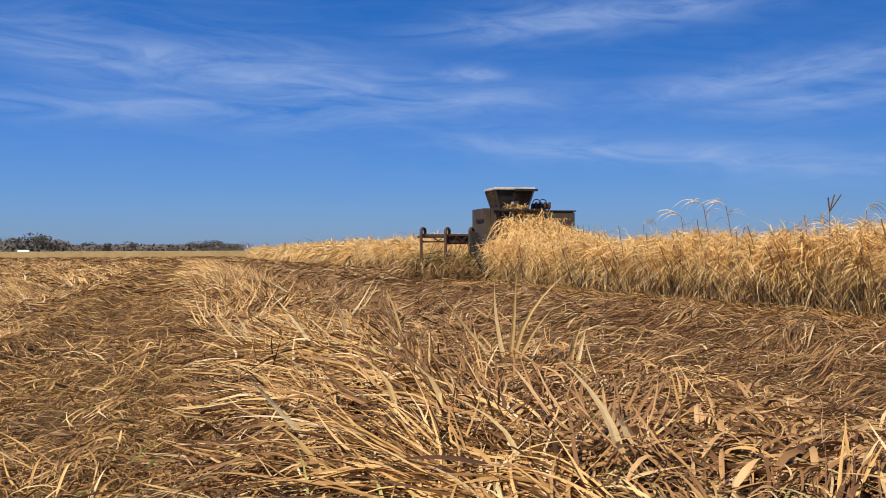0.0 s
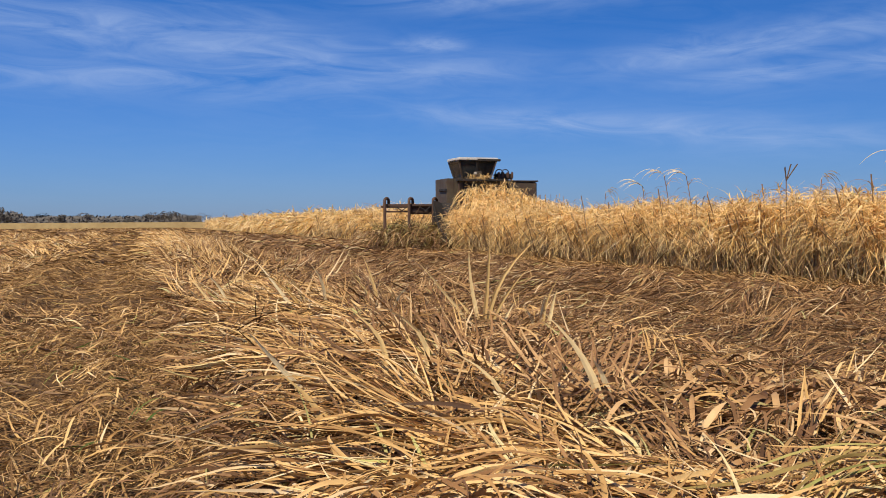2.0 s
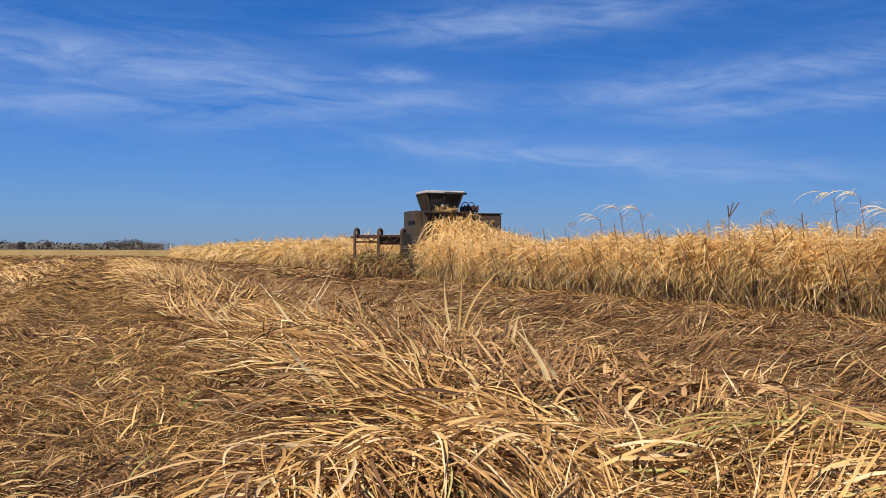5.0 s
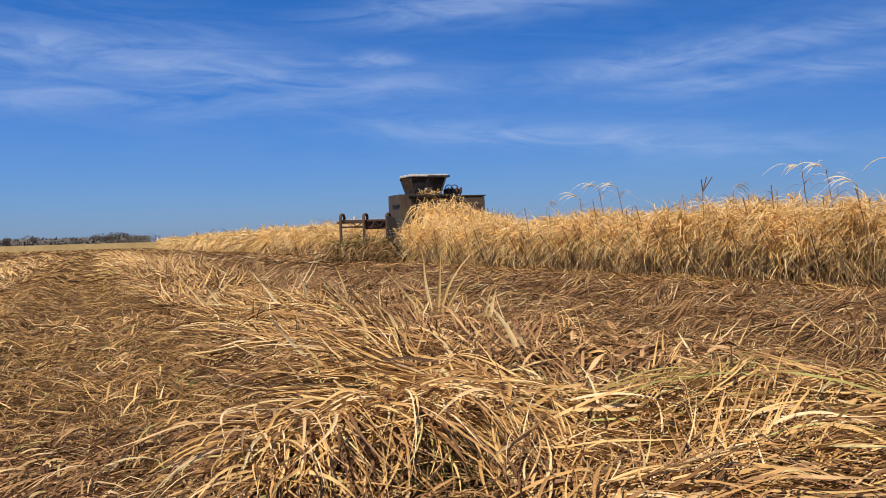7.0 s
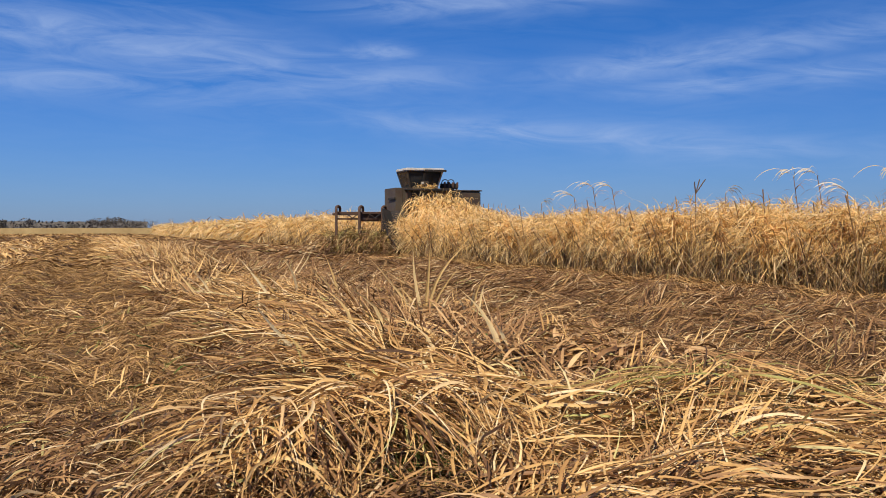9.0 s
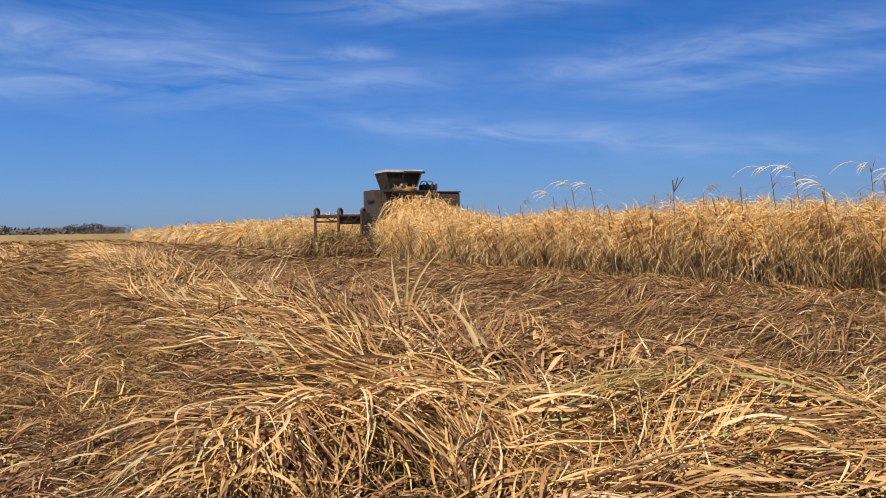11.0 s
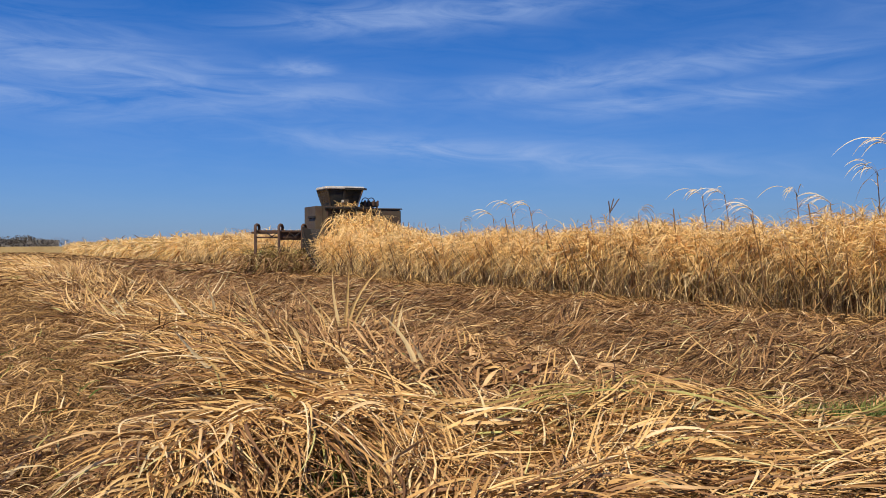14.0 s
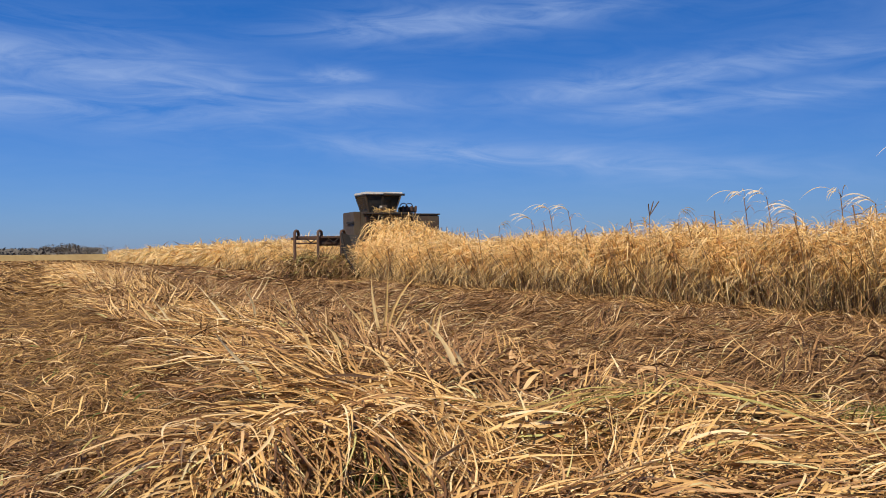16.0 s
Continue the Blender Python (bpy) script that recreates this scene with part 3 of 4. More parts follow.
# a few green leaves among the dry ones
windrow(bl, 70, -2.5, 5.0, 1.2, 9.0, (0.12, 0.40), (0.010, 0.022), 4, 5, True, 1.2, 1.4, 0.14, 0.10, clump=3)
windrow(bl, 50, 2.0, 4.5, 0.5, 1.8, (0.3, 0.8), (0.010, 0.022), 2, 6, True, 1.5, 0.5, 0.24, 0.06, clump=6)
# the curve of leaves between the bundle and the rest of the windrow
windrow(bl, 420, 0.8, 2.0, 1.6, 3.0, (0.5, 1.1), (0.012, 0.028), 0, 8, True, -0.75, 0.6, 0.18, 0.12, curl=0.7)
windrow(bl, 160, 0.7, 1.8, 1.3, 2.3, (0.6, 1.2), (0.012, 0.027), 0, 9, True, 2.2, 0.5, 0.16, 0.04, clump=6, curl=0.8)
# a low heap of long leaves beside the wheel track
windrow(bl, 2600, -2.6, -0.1, 0.6, 3.0, (0.12, 0.45), (0.007, 0.022), 1, 4, False, 1.2, 1.0, 0.10, 0.05)
windrow(bl, 60, -2.6, -1.2, 0.8, 2.2, (0.25, 0.6), (0.008, 0.018), 0, 7, True, 1.1, 0.5, 0.13, 0.06, clump=9, curl=0.9)
windrow(bl, 420, -2.6, -0.7, 0.8, 2.3, (0.2, 0.55), (0.008, 0.018), 3, 7, True, 1.0, 0.6, 0.12, 0.05, clump=7, curl=0.9)
tagged(new("cane_windrow", bl.mesh("cane_windrow", [m_gold, m_brown, m_olive, m_tan, m_green])), "long golden dry cane leaves heaped in a windrow on the field", "windrow", kind="stuff")
bl = Blades()
for cx, hw, y0, y1, n, wd in ((-5.3, 1.8, 8, 34, 12000, (0.012, 0.028)), (-5.3, 1.8, 32, 110, 6000, (0.04, 0.08)),
                              (-11.5, 2.0, 24, 110, 9000, (0.035, 0.07)), (-17.5, 2.0, 36, 110, 5000, (0.04, 0.08))):
    windrow(bl, n * 6 // 10, cx - hw * 0.8, cx + hw, y0, y1, (0.3, 0.9), wd, 0, 4, False, -0.8, 0.9, 0.16, 0.14)
    windrow(bl, n * 4 // 10, cx - hw, cx + hw * 1.2, y0, y1, (0.3, 0.9), wd, 1, 4, False, -0.8, 1.2, 0.14, 0.10)
windrow(bl, 900, -4.4, -2.2, 4, 17, (0.25, 0.6), (0.012, 0.026), 0, 5, True, -0.4, 1.2, 0.06, 0.12, clump=9)
windrow(bl, 260, -2.0, -0.2, 3, 14, (0.2, 0.5), (0.010, 0.022), 0, 5, True, 0.2, 1.5, 0.05, 0.08, clump=5)
windrow(bl, 2600, 5.0, 12.6, 2.5, 22, (0.25, 0.7), (0.012, 0.030), 1, 5, True, 1.2, 0.8, 0.10, 0.10, clump=10)
windrow(bl, 500, 5.0, 12.6, 2.5, 22, (0.25, 0.6), (0.010, 0.026), 0, 5, True, 1.2, 1.0, 0.10, 0.12, clump=5)
tagged(new("old_windrow", bl.mesh("old_windrow", [m_gold, m_brown])), "flattened straw-coloured windrows beyond the wheel tracks", "windrow", kind="stuff")

# ---- dark upturned clods on the trampled strip ----
def clod(size, seed):
    bm = bmesh.new()
    bmesh.ops.create_icosphere(bm, subdivisions=2, radius=size)
    for v in bm.verts:
        q = v.co.normalized()
        v.co = q * size * (1 + 0.45 * noise.noise(q * 1.7 + Vector((seed, 0, 0))) + 0.2 * noise.noise(q * 4.5 + Vector((0, seed, 0))))
        v.co.z *= 0.55
    return bm


r = random.Random(31)
clods = []
for k in range(44):
    px, py = (r.uniform(5.6, 12.0), r.uniform(4, 17)) if k % 4 else (r.uniform(-3.4, -0.6), r.uniform(2.5, 9))
    m = pose(px, py, float(gz(px, py)) + 0.01, 0, 0, r.uniform(0, 360)) @ Matrix.Scale(r.uniform(0.5, 1.1), 4)
    if k < 5:
        clods.append(part("clod", clod(0.12, k), m_soil, None))
        ob = clods[k]
        ob.matrix_basis = m
    else:
        ob = copy_thing(clods[k % 5], m)
    tagged(ob, "dark brown clod of upturned soil among trampled leaves", "soil clod", "clods on the field")

# ---- standing cane ----
HX, HY = 15.45, 41.0          # where the harvester stands
EDGE, CUT = 12.9, 15.4       # face of the standing block before and behind the harvester


def cane_top(y):
    return 1.90 - 0.08 * sstep(14, 28, y) + 0.55 * sstep(34, 60, y) + 0.10 * np.sin(0.9 * y) + 0.08 * np.sin(2.3 * y + 1) + 0.06 * np.sin(5.1 * y)


def cane_block(bl, plants, leaves, y0, y1, x0, depth, ln, wd, segs, mat=0, power=1.0, stalk=None):
    """Clumped canes: leaves spring from the nodes of each leaning cane and arch over, blown to the left."""
    y = y0 + (y1 - y0) * U(0, 1, plants) ** power
    x = x0 + depth * U(0, 1, plants) ** 1.4 + 0.18 * np.sin(1.3 * y) + 0.1 * np.sin(3.7 * y)
    H = cane_top(y) * U(0.72, 1.0, plants)
    la, lm = N(-1.2, 1.3, plants), np.abs(N(0, 0.22, plants))
    if stalk:
        bl.stalks(np.stack([x, y, gz(x, y) - 0.05], -1), la, lm, H * 0.95, U(stalk * 0.8, stalk * 1.25, plants), 1)
    i = np.repeat(np.arange(plants), leaves)
    n = len(i)
    u = np.where(U(0, 1, n) < 0.05, U(0.25, 0.55, n), 0.52 + 0.48 * U(0, 1, n) ** 0.8)
    px = x[i] + np.sin(la[i]) * lm[i] * H[i] * u ** 2
    py = y[i] + np.cos(la[i]) * lm[i] * H[i] * u ** 2
    pz = gz(x, y)[i] + H[i] * u
    a = U(-np.pi, np.pi, n)
    az = np.arctan2(np.sin(a) - 0.35, np.cos(a) - 0.10)
    pitch = -0.15 + 0.9 * (u - 0.52) / 0.48 + N(0, 0.75, n)
    bl.spring(np.stack([px, py, pz], -1), az, pitch, U(ln[0], ln[1], n), U(wd[0], wd[1], n), U(0.1, 1.0, n), N(0, 0.8, n), segs, mat)


def cane_stalks(bl, n, y0, y1, x0, depth, r, mat):
    y = U(y0, y1, n)
    x = x0 + depth * U(0, 1, n)
    bl.stalks(np.stack([x, y, gz(x, y) - 0.05], -1), U(-3.1, 3.1, n), np.abs(N(0.42, 0.3, n)), U(0.7, 1.8, n), U(r * 0.7, r * 1.3, n), mat)


bl = Blades()
cane_block(bl, 700, 64, 5, 13, EDGE + 0.25, 2.2, (0.14, 0.42), (0.011, 0.026), 4, stalk=0.012)
cane_block(bl, 850, 54, 13, 23, EDGE + 0.25, 2.2, (0.16, 0.48), (0.014, 0.033), 4, stalk=0.014)
cane_block(bl, 1300, 40, 23, 39.5, EDGE + 0.30, 2.2, (0.18, 0.55), (0.020, 0.042), 4, stalk=0.017)
cane_block(bl, 1200, 14, 45, 92, CUT, 3.0, (0.5, 1.0), (0.04, 0.075), 4, stalk=0.02)
cane_block(bl, 1200, 8, 88, 252, CUT, 4.0, (0.9, 1.5), (0.12, 0.22), 3, power=1.3)
cane_stalks(bl, 1500, 5, 23, EDGE + 0.15, 1.3, 0.013, 1)
cane_stalks(bl, 950, 23, 39, EDGE + 0.15, 1.3, 0.016, 1)
# dead leaves hanging down the stalks
n = 1800
y = U(5, 39, n)
x = EDGE + U(0.2, 1.4, n)
bl.spring(np.stack([x, y, gz(x, y) + U(0.25, 1.2, n)], -1), N(-1.3, 1.0, n), N(-0.3, 0.5, n), U(0.35, 0.8, n), U(0.012, 0.03, n), U(0.4, 1.0, n), N(0, 0.2, n), 4, 2)
# trampled skirt at the foot
n = 3400
bl.drape(EDGE + 0.5 - 1.9 * U(0, 1, n) ** 1.5, U(4, 39, n), N(-1.4, 0.9, n), U(0.3, 0.8, n), U(0.014, 0.032, n), U(0, 0.08, n), U(0, 0.15, n), np.abs(N(0, 0.16, n)), N(0, 0.9, n), 4, 3)
tagged(new("standing_cane", bl.mesh("standing_cane", [m_cane, m_stalk, m_brown, m_dull])), "tall block of dry golden standing sugar cane", "sugar cane", kind="stuff")


def core(name, x0, x1, y0, y1, h, step, lab, mat=m_core):
    ys = np.arange(y0, y1 + step, step)
    zs = np.linspace(0, 1, 6)
    bm = bmesh.new()
    rows = []
    for yy in ys:
        t = h * (1 + 0.06 * math.sin(1.1 * yy) + 0.05 * math.sin(2.9 * yy + 1))
        col = [bm.verts.new((x0 + 0.25 * math.sin(3 * yy + 4 * z) + 0.3 * z * z, yy, t * z)) for z in zs]
        col.append(bm.verts.new((x1, yy, t)))
        col.append(bm.verts.new((x1, yy, 0)))
        rows.append(col)
    for a, b2 in zip(rows, rows[1:]):
        for k in range(len(a) - 1):
            bm.faces.new((a[k], b2[k], b2[k + 1], a[k + 1]))
    bm.faces.new(rows[0])
    bm.faces.new(rows[-1][::-1])
    ob = part(name, bm, mat, None)
    return tagged(ob, lab, "sugar cane", kind="stuff")


# solid stand-ins for the thicket; their dark colour carries the shade inside it
core("shade_dark_thicket", EDGE + 1.7, 60, -25, 39.0, 1.50, 0.5, "solid core of the standing sugar cane, dead-leaf brown darkened for inner shade")
core("shade_dark_thicket", 18.4, 60, 39.1, 46.0, 1.6, 0.6, "solid cane core beside the harvester, dead-leaf brown darkened for inner shade")
core("shade_dark_thicket", CUT + 2.2, 60, 46.2, 246, 1.75, 1.5, "solid core of the cane behind the harvester, dead-leaf brown darkened for inner shade")
core("far_cane_field", -260, 40, 340, 420, 2.0, 6, "distant low strip of pale standing cane", m_far_cane)

# ---- tall plumed canes standing above the block ----
def leaf_bm(length, width, droop, fold=0.2, segs=7, twist=0.5):
    """One leaf blade from the origin, rising along +x and arching down, with a folded midrib."""
    bm = bmesh.new()
    prev = None
    for i in range(segs + 1):
        s = i / segs
        c2 = Vector((length * s * 0.85, 0.06 * length * math.sin(2.5 * s), length * (0.75 * s - droop * s * s)))
        w = width * min(1, 0.5 + 2.5 * s) * max(1 - s ** 2.2, 0.03) / 2
        a = twist * s
        sd = Vector((0, math.cos(a), math.sin(a))) * w
        row = [bm.verts.new(c2 - sd), bm.verts.new(c2 + Vector((0, 0, -fold * w))), bm.verts.new(c2 + sd)]
        if prev:
            bm.faces.new((prev[0], prev[1], row[1], row[0]))
            bm.faces.new((prev[1], prev[2], row[2], row[1]))
        prev = row
    return bm


def cane_plant(height, leaves, lean, plume, seed):
    """A single cane: jointed stalk, arching leaves and, on some, a feathery plume."""
    r = random.Random(seed)
    top = new("cane_plant")
    pts = [(lean * (k / 7) ** 1.6, 0, height * k / 7) for k in range(8)]
    part("stalk", tube(bmesh.new(), pts, 0.009 if plume else 0.013, 6), m_stalk, top)
    for k in range(leaves):
        z = height * r.uniform(0.6, 0.92 if plume else 0.98)
        ob = part("leaf", leaf_bm(r.uniform(0.45, 0.8), r.uniform(0.016, 0.028), r.uniform(0.7, 1.3)), m_single, top)
        ob.matrix_basis = pose(lean * (z / height) ** 1.6, 0, z, 0, r.uniform(-35, 5), r.uniform(0, 360))
    if plume:
        for k in range(8):
            bm = bmesh.new()
            L, turn = r.uniform(0.5, 1.0), r.gauss(0, 0.35)
            prev = None
            for q in range(9):
                t = q / 8
                c2 = Vector((lean - 0.05 + L * 0.9 * t * math.cos(turn), L * 0.9 * t * math.sin(turn), height - 0.05 + L * (0.95 * t - (0.75 + 0.05 * k) * t * t)))
                w = 0.011 * (0.5 + t) * max(1.02 - t ** 3, 0.05)
                row = [bm.verts.new(c2 + Vector((0, -w * 0.7, w * 0.6))), bm.verts.new(c2 + Vector((0, w * 0.7, -w * 0.6)))]
                if prev:
                    bm.faces.new((prev[0], prev[1], row[1], row[0]))
                prev = row
            part("plume", bm, m_plume, top, "pale feathery seed plume")
    return top


protos = [cane_plant(2.25, 8, 0.25, False, 1), cane_plant(2.05, 9, 0.4, False, 2), cane_plant(1.95, 9, 0.15, False, 3),
          cane_plant(2.6, 11, 0.35, True, 4), cane_plant(2.45, 10, 0.2, True, 5)]
spots = [(13.3, 9.3), (13.2, 10.6), (13.4, 12.0), (13.1, 13.2), (13.3, 14.1), (13.2, 15.5), (13.4, 16.9), (13.1, 18.2), (13.3, 19.6), (13.2, 21.0),
         (13.4, 22.4), (13.1, 24.0), (13.2, 25.7), (13.4, 27.5), (13.2, 29.2)]
r = random.Random(5)
for k, (px, py) in enumerate(spots):
    p = protos[k % 3]
    m = pose(px, py, float(gz(px, py)) - 0.03, 0, 0, 150 + r.uniform(-60, 60))
    if k < 3:
        p.matrix_basis = m
        ob = p
    else:
        ob = copy_thing(p, m)
    tagged(ob, "dry standing cane with drooping straw-coloured leaves at the block's edge", "sugar cane", "canes at the edge")
plumes = [(13.6, 7.5, 3, 170, 1.20), (13.6, 8.1, 4, 185, 1.10), (13.8, 11.4, 4, 160, 0.81), (13.7, 12.0, 3, 178, 0.80), (13.8, 12.9, 3, 190, 0.82), (13.8, 15.8, 4, 20, 0.84),
          (13.9, 20.6, 3, 172, 0.84), (13.8, 21.6, 3, 184, 0.86), (13.9, 23.2, 4, 165, 0.9), (13.8, 26.0, 4, 30, 0.86), (14.0, 9.5, 4, 160, 0.84), (13.9, 10.3, 3, 200, 0.8)]
used = set()
for px, py, k, turn, sc in plumes:
    m = pose(px, py, float(gz(px, py)) - 0.03, 0, 0, turn) @ Matrix.Scale(sc, 4)
    if k in used:
        ob = copy_thing(protos[k], m)
    else:
        used.add(k)
        ob = protos[k]
        ob.matrix_basis = m
    ob.name = "plumed_cane"
    tagged(ob, "tall cane with a pale feathery plume above the standing block", "sugar cane", "plumed canes")


# ---- one cane with a dark, unopened seed head ----
def seed_head_cane(height):
    top = new("seed_head_cane")
    part("stalk", tube(bmesh.new(), [(0, 0, 0), (0.03, 0, height * 0.5), (0.02, 0, height)], 0.011, 6), m_stalk, top)
    for lean, L in ((-0.03, 0.30), (0.10, 0.36), (0.24, 0.36)):
        bm = bmesh.new()
        for k in range(3):
            tube(bm, [(0.02 + lean * q, 0.012 * (k - 1) * q, height - 0.03 + L * q) for q in (0.1 * k, 0.45, 0.75, 1.0 - 0.06 * k)], 0.013, 5)
        part("seed_spike", bm, m_seed, top, "dark brown unopened seed spike")
    for turn, dr in ((185, 0.9), (200, 1.1), (20, 1.0)):
        part("leaf", leaf_bm(0.6, 0.026, dr), m_single, top).matrix_basis = pose(0.02, 0, height * 0.88, 0, -10, turn)
    return tagged(top, "tall cane with dark brown seed spikes above the block", "sugar cane")


seed_head_cane(2.32).matrix_basis = pose(13.3, 16.2, float(gz(13.3, 16.2)) - 0.03, 0, 0, -20)


# ---- single leaves and tufts that stick out of the windrow ----
def upright_leaf(height, lean, width, bow, seed):
    """A stiff, pointed blade that stands up and leans."""
    bm = bmesh.new()
    prev = None
    r = random.Random(seed)
    tw = r.uniform(-0.6, 0.6)
    for i in range(8):
        s = i / 7
        c2 = Vector((lean * (0.6 * s + 0.4 * s * s) * 1.15 + 1.4 * bow * math.sin(math.pi * s), 0.12 * math.sin(2 * s + seed) * s, height * (s - 0.12 * s ** 3)))
        w = width * min(1, 0.6 + 1.5 * s) * max(1 - s ** 1.8, 0.03) / 2
        sd = Vector((math.cos(tw * s), math.sin(tw * s), 0)) * w
        row = [bm.verts.new(c2 - sd), bm.verts.new(c2 + Vector((0, 0.35 * w, 0))), bm.verts.new(c2 + sd)]
        if prev:
            bm.faces.new((prev[0], prev[1], row[1], row[0]))
            bm.faces.new((prev[1], prev[2], row[2], row[1]))
        prev = row
    return bm


def tuft(x, y, leaves, label):
    top = new("leaf_tuft")
    top.matrix_basis = pose(x, y, float(gz(x, y)) - 0.02)
    for k, (dx, dy, h, lean, w, bow) in enumerate(leaves):
        h, lean, w = h * 1.22, lean * 1.25, w
        ob = part("leaf", upright_leaf(h, lean, w, bow, k), m_pale, top)
        ob.location = (dx, dy, 0)
    return tagged(top, label, "dry leaves", "upright tufts")


tuft(3.30, 7.75, [(-0.02, 0, 1.05, 0.10, 0.055, 0.02), (0.0, 0.03, 0.92, -0.10, 0.05, -0.03), (0.0, 0.03, 0.84, -0.55, 0.055, -0.06), (0.02, 0, 0.70, 0.30, 0.055, 0.0),
                  (0.05, 0.05, 1.02, 0.42, 0.06, -0.08), (-0.05, 0, 0.45, -0.18, 0.06, 0.0), (0.1, 0, 0.38, 0.22, 0.06, 0.02), (-0.1, -0.1, 0.60, -0.34, 0.045, 0.0)],
     "pale dry cane leaves standing up in a spray from the trash")
tuft(4.0, 7.85, [(0, 0, 0.72, 0.22, 0.05, -0.04), (0.02, 0, 0.55, 0.12, 0.06, 0.03), (0.0, 0.04, 0.50, 0.02, 0.065, 0.0), (-0.03, 0, 0.40, -0.16, 0.05, 0)],
     "pale dry leaves leaning out of the trash")
tuft(2.55, 9.2, [(0, 0, 0.72, -0.14, 0.05, 0.0), (0.0, 0.03, 0.58, -0.32, 0.045, 0.02), (0.1, 0, 0.40, 0.16, 0.05, 0), (-0.1, 0, 0.38, -0.1, 0.05, 0)], "stiff straw-coloured leaf blades on end in the windrow")
tuft(2.30, 3.0, [(0, 0, 0.64, -0.22, 0.070, 0.04), (0.02, 0.02, 0.40, -0.05, 0.06, 0.05), (0.05, 0, 0.36, 0.05, 0.03, 0.0)], "broad bleached leaf folded over above the windrow")
tuft(1.45, 8.0, [(0, 0, 0.62, -0.34, 0.05, -0.04), (0.05, 0, 0.56, -0.42, 0.045, 0.03), (0.1, 0.05, 0.50, -0.2, 0.05, 0.0), (0.2, 0, 0.6, -0.12, 0.045, 0.05)], "golden leaf tips rising from the windrow")
tuft(0.85, 10.2, [(0, 0, 0.60, -0.34, 0.05, -0.04), (0.08, 0, 0.62, -0.26, 0.05, 0.03), (0.2, 0.05, 0.50, -0.40, 0.05, 0.0), (-0.1, 0, 0.45, -0.3, 0.05, 0)], "golden leaf tips rising from the windrow")
tuft(1.0, 6.4, [(0, 0, 0.42, -0.45, 0.05, 0.04), (0.1, 0, 0.36, -0.55, 0.05, 0.03), (0.2, 0.05, 0.50, -0.30, 0.05, 0.06)], "golden leaf tips rising from the windrow")
tuft(6.1, 3.5, [(0, 0, 0.42, -0.42, 0.03, -0.12), (0.05, 0, 0.26, 0.06, 0.03, 0.0)], "one thin pale leaf arching from the trash")
tuft(1.2, 3.9, [(0, 0, 0.58, -0.12, 0.05, 0.12), (0.3, 0.1, 0.62, -0.25, 0.045, 0.16), (-0.3, 0.1, 0.45, -0.30, 0.05, -0.05)], "bowed golden leaves above the windrow")
tuft(0.75, 3.2, [(0, 0, 0.50, -0.16, 0.055, 0.08), (0.2, 0.1, 0.40, -0.30, 0.05, 0.06), (-0.2, 0.0, 0.26, -0.45, 0.05, 0.02), (0.1, 0.2, 0.35, -0.38, 0.05, 0.05)], "bowed golden leaves above the windrow")
tuft(1.7, 3.1, [(0, 0, 0.52, -0.22, 0.045, 0.12), (0.15, 0.1, 0.34, -0.36, 0.05, 0.10), (0.5, 0.0, 0.30, 0.12, 0.05, 0.0)], "bowed golden leaves above the windrow")

# long loose leaves on top of the windrow, one by one
heap = new("leaf_layer")
heap.matrix_basis = pose(1.8, 3, 0)
shapes = []
for k in range(10):
    bl = Blades()
    one = np.zeros(1)
    L, W = 0.5 + 0.07 * k, 0.022 + 0.0018 * ((k * 7) % 9)
    s = np.linspace(0, 1, 10)
    a = 0.35 * np.sin(k) * (s - 0.3) * 2
    px = np.cumsum(np.cos(a)) * L / 10
    py = np.cumsum(np.sin(a)) * L / 10
    pz = 0.28 * L * s * (1 - s) * (0.5 + 0.5 * math.sin(2 * k + 1)) + 0.10 * L * s ** 2 * math.cos(k)
    pts = np.stack([px, py, pz], -1)[None]
    roll = 0.7 * math.sin(3 * k) + 0.8 * s * math.cos(2 * k)
    side = np.stack([-np.sin(a) * np.cos(roll), np.cos(a) * np.cos(roll), np.sin(roll)], -1)[None]
    wid = (W * np.minimum(1, 0.45 + 2.2 * s) * np.clip(1 - s ** 2.4, 0.03, 1))[None]
    bl.strip(pts, side, wid, 0, np.broadcast_to(np.array([0, 0, -0.22]), pts.shape))
    shapes.append(bl.mesh("leaf", [m_single]))
r = random.Random(21)
for k in range(240):
    cross = k % 2
    if cross:
        px, py = r.uniform(0.9, 4.4), r.uniform(0.7, 1.7)
        turn = r.gauss(4, 28) + (180 if px > 2.2 else 0)
    else:
        px, py = r.uniform(1.0, 2.2), r.uniform(2.2, 8.5)
        turn = r.gauss(140, 32)
    ob = new("leaf", shapes[k % 10])
    ob.parent = heap
    ob.matrix_parent_inverse = Matrix.Translation((-1.8, -3, 0))
    ob.matrix_basis = pose(px, py, float(gz(px, py)) + r.uniform(0.03, 0.14), r.uniform(-12, 12), r.uniform(-12, 6), turn)
tagged(heap, "long loose golden leaves on top of the windrow", "dry leaves")

# ---- green patches ----
bl = Blades()
n = 4200
cl = rng.integers(0, 4, n)
gx = np.array([4.75, 5.1, 5.45, 0.9])[cl] + N(0, 0.17, n)
gy = np.array([1.25, 1.15, 1.05, 0.75])[cl] + N(0, 0.09, n)
rare = (cl < 3) | (U(0, 1, n) < 0.3)
gx, gy = gx[rare], gy[rare]
n = len(gx)
bl.spring(np.stack([gx, gy, gz(gx, gy)], -1), U(-3.1, 3.1, n), N(0.95, 0.35, n), U(0.16, 0.34, n), U(0.006, 0.012, n), U(0.1, 0.8, n), N(0, 0.1, n), 3, 0)
n = 90
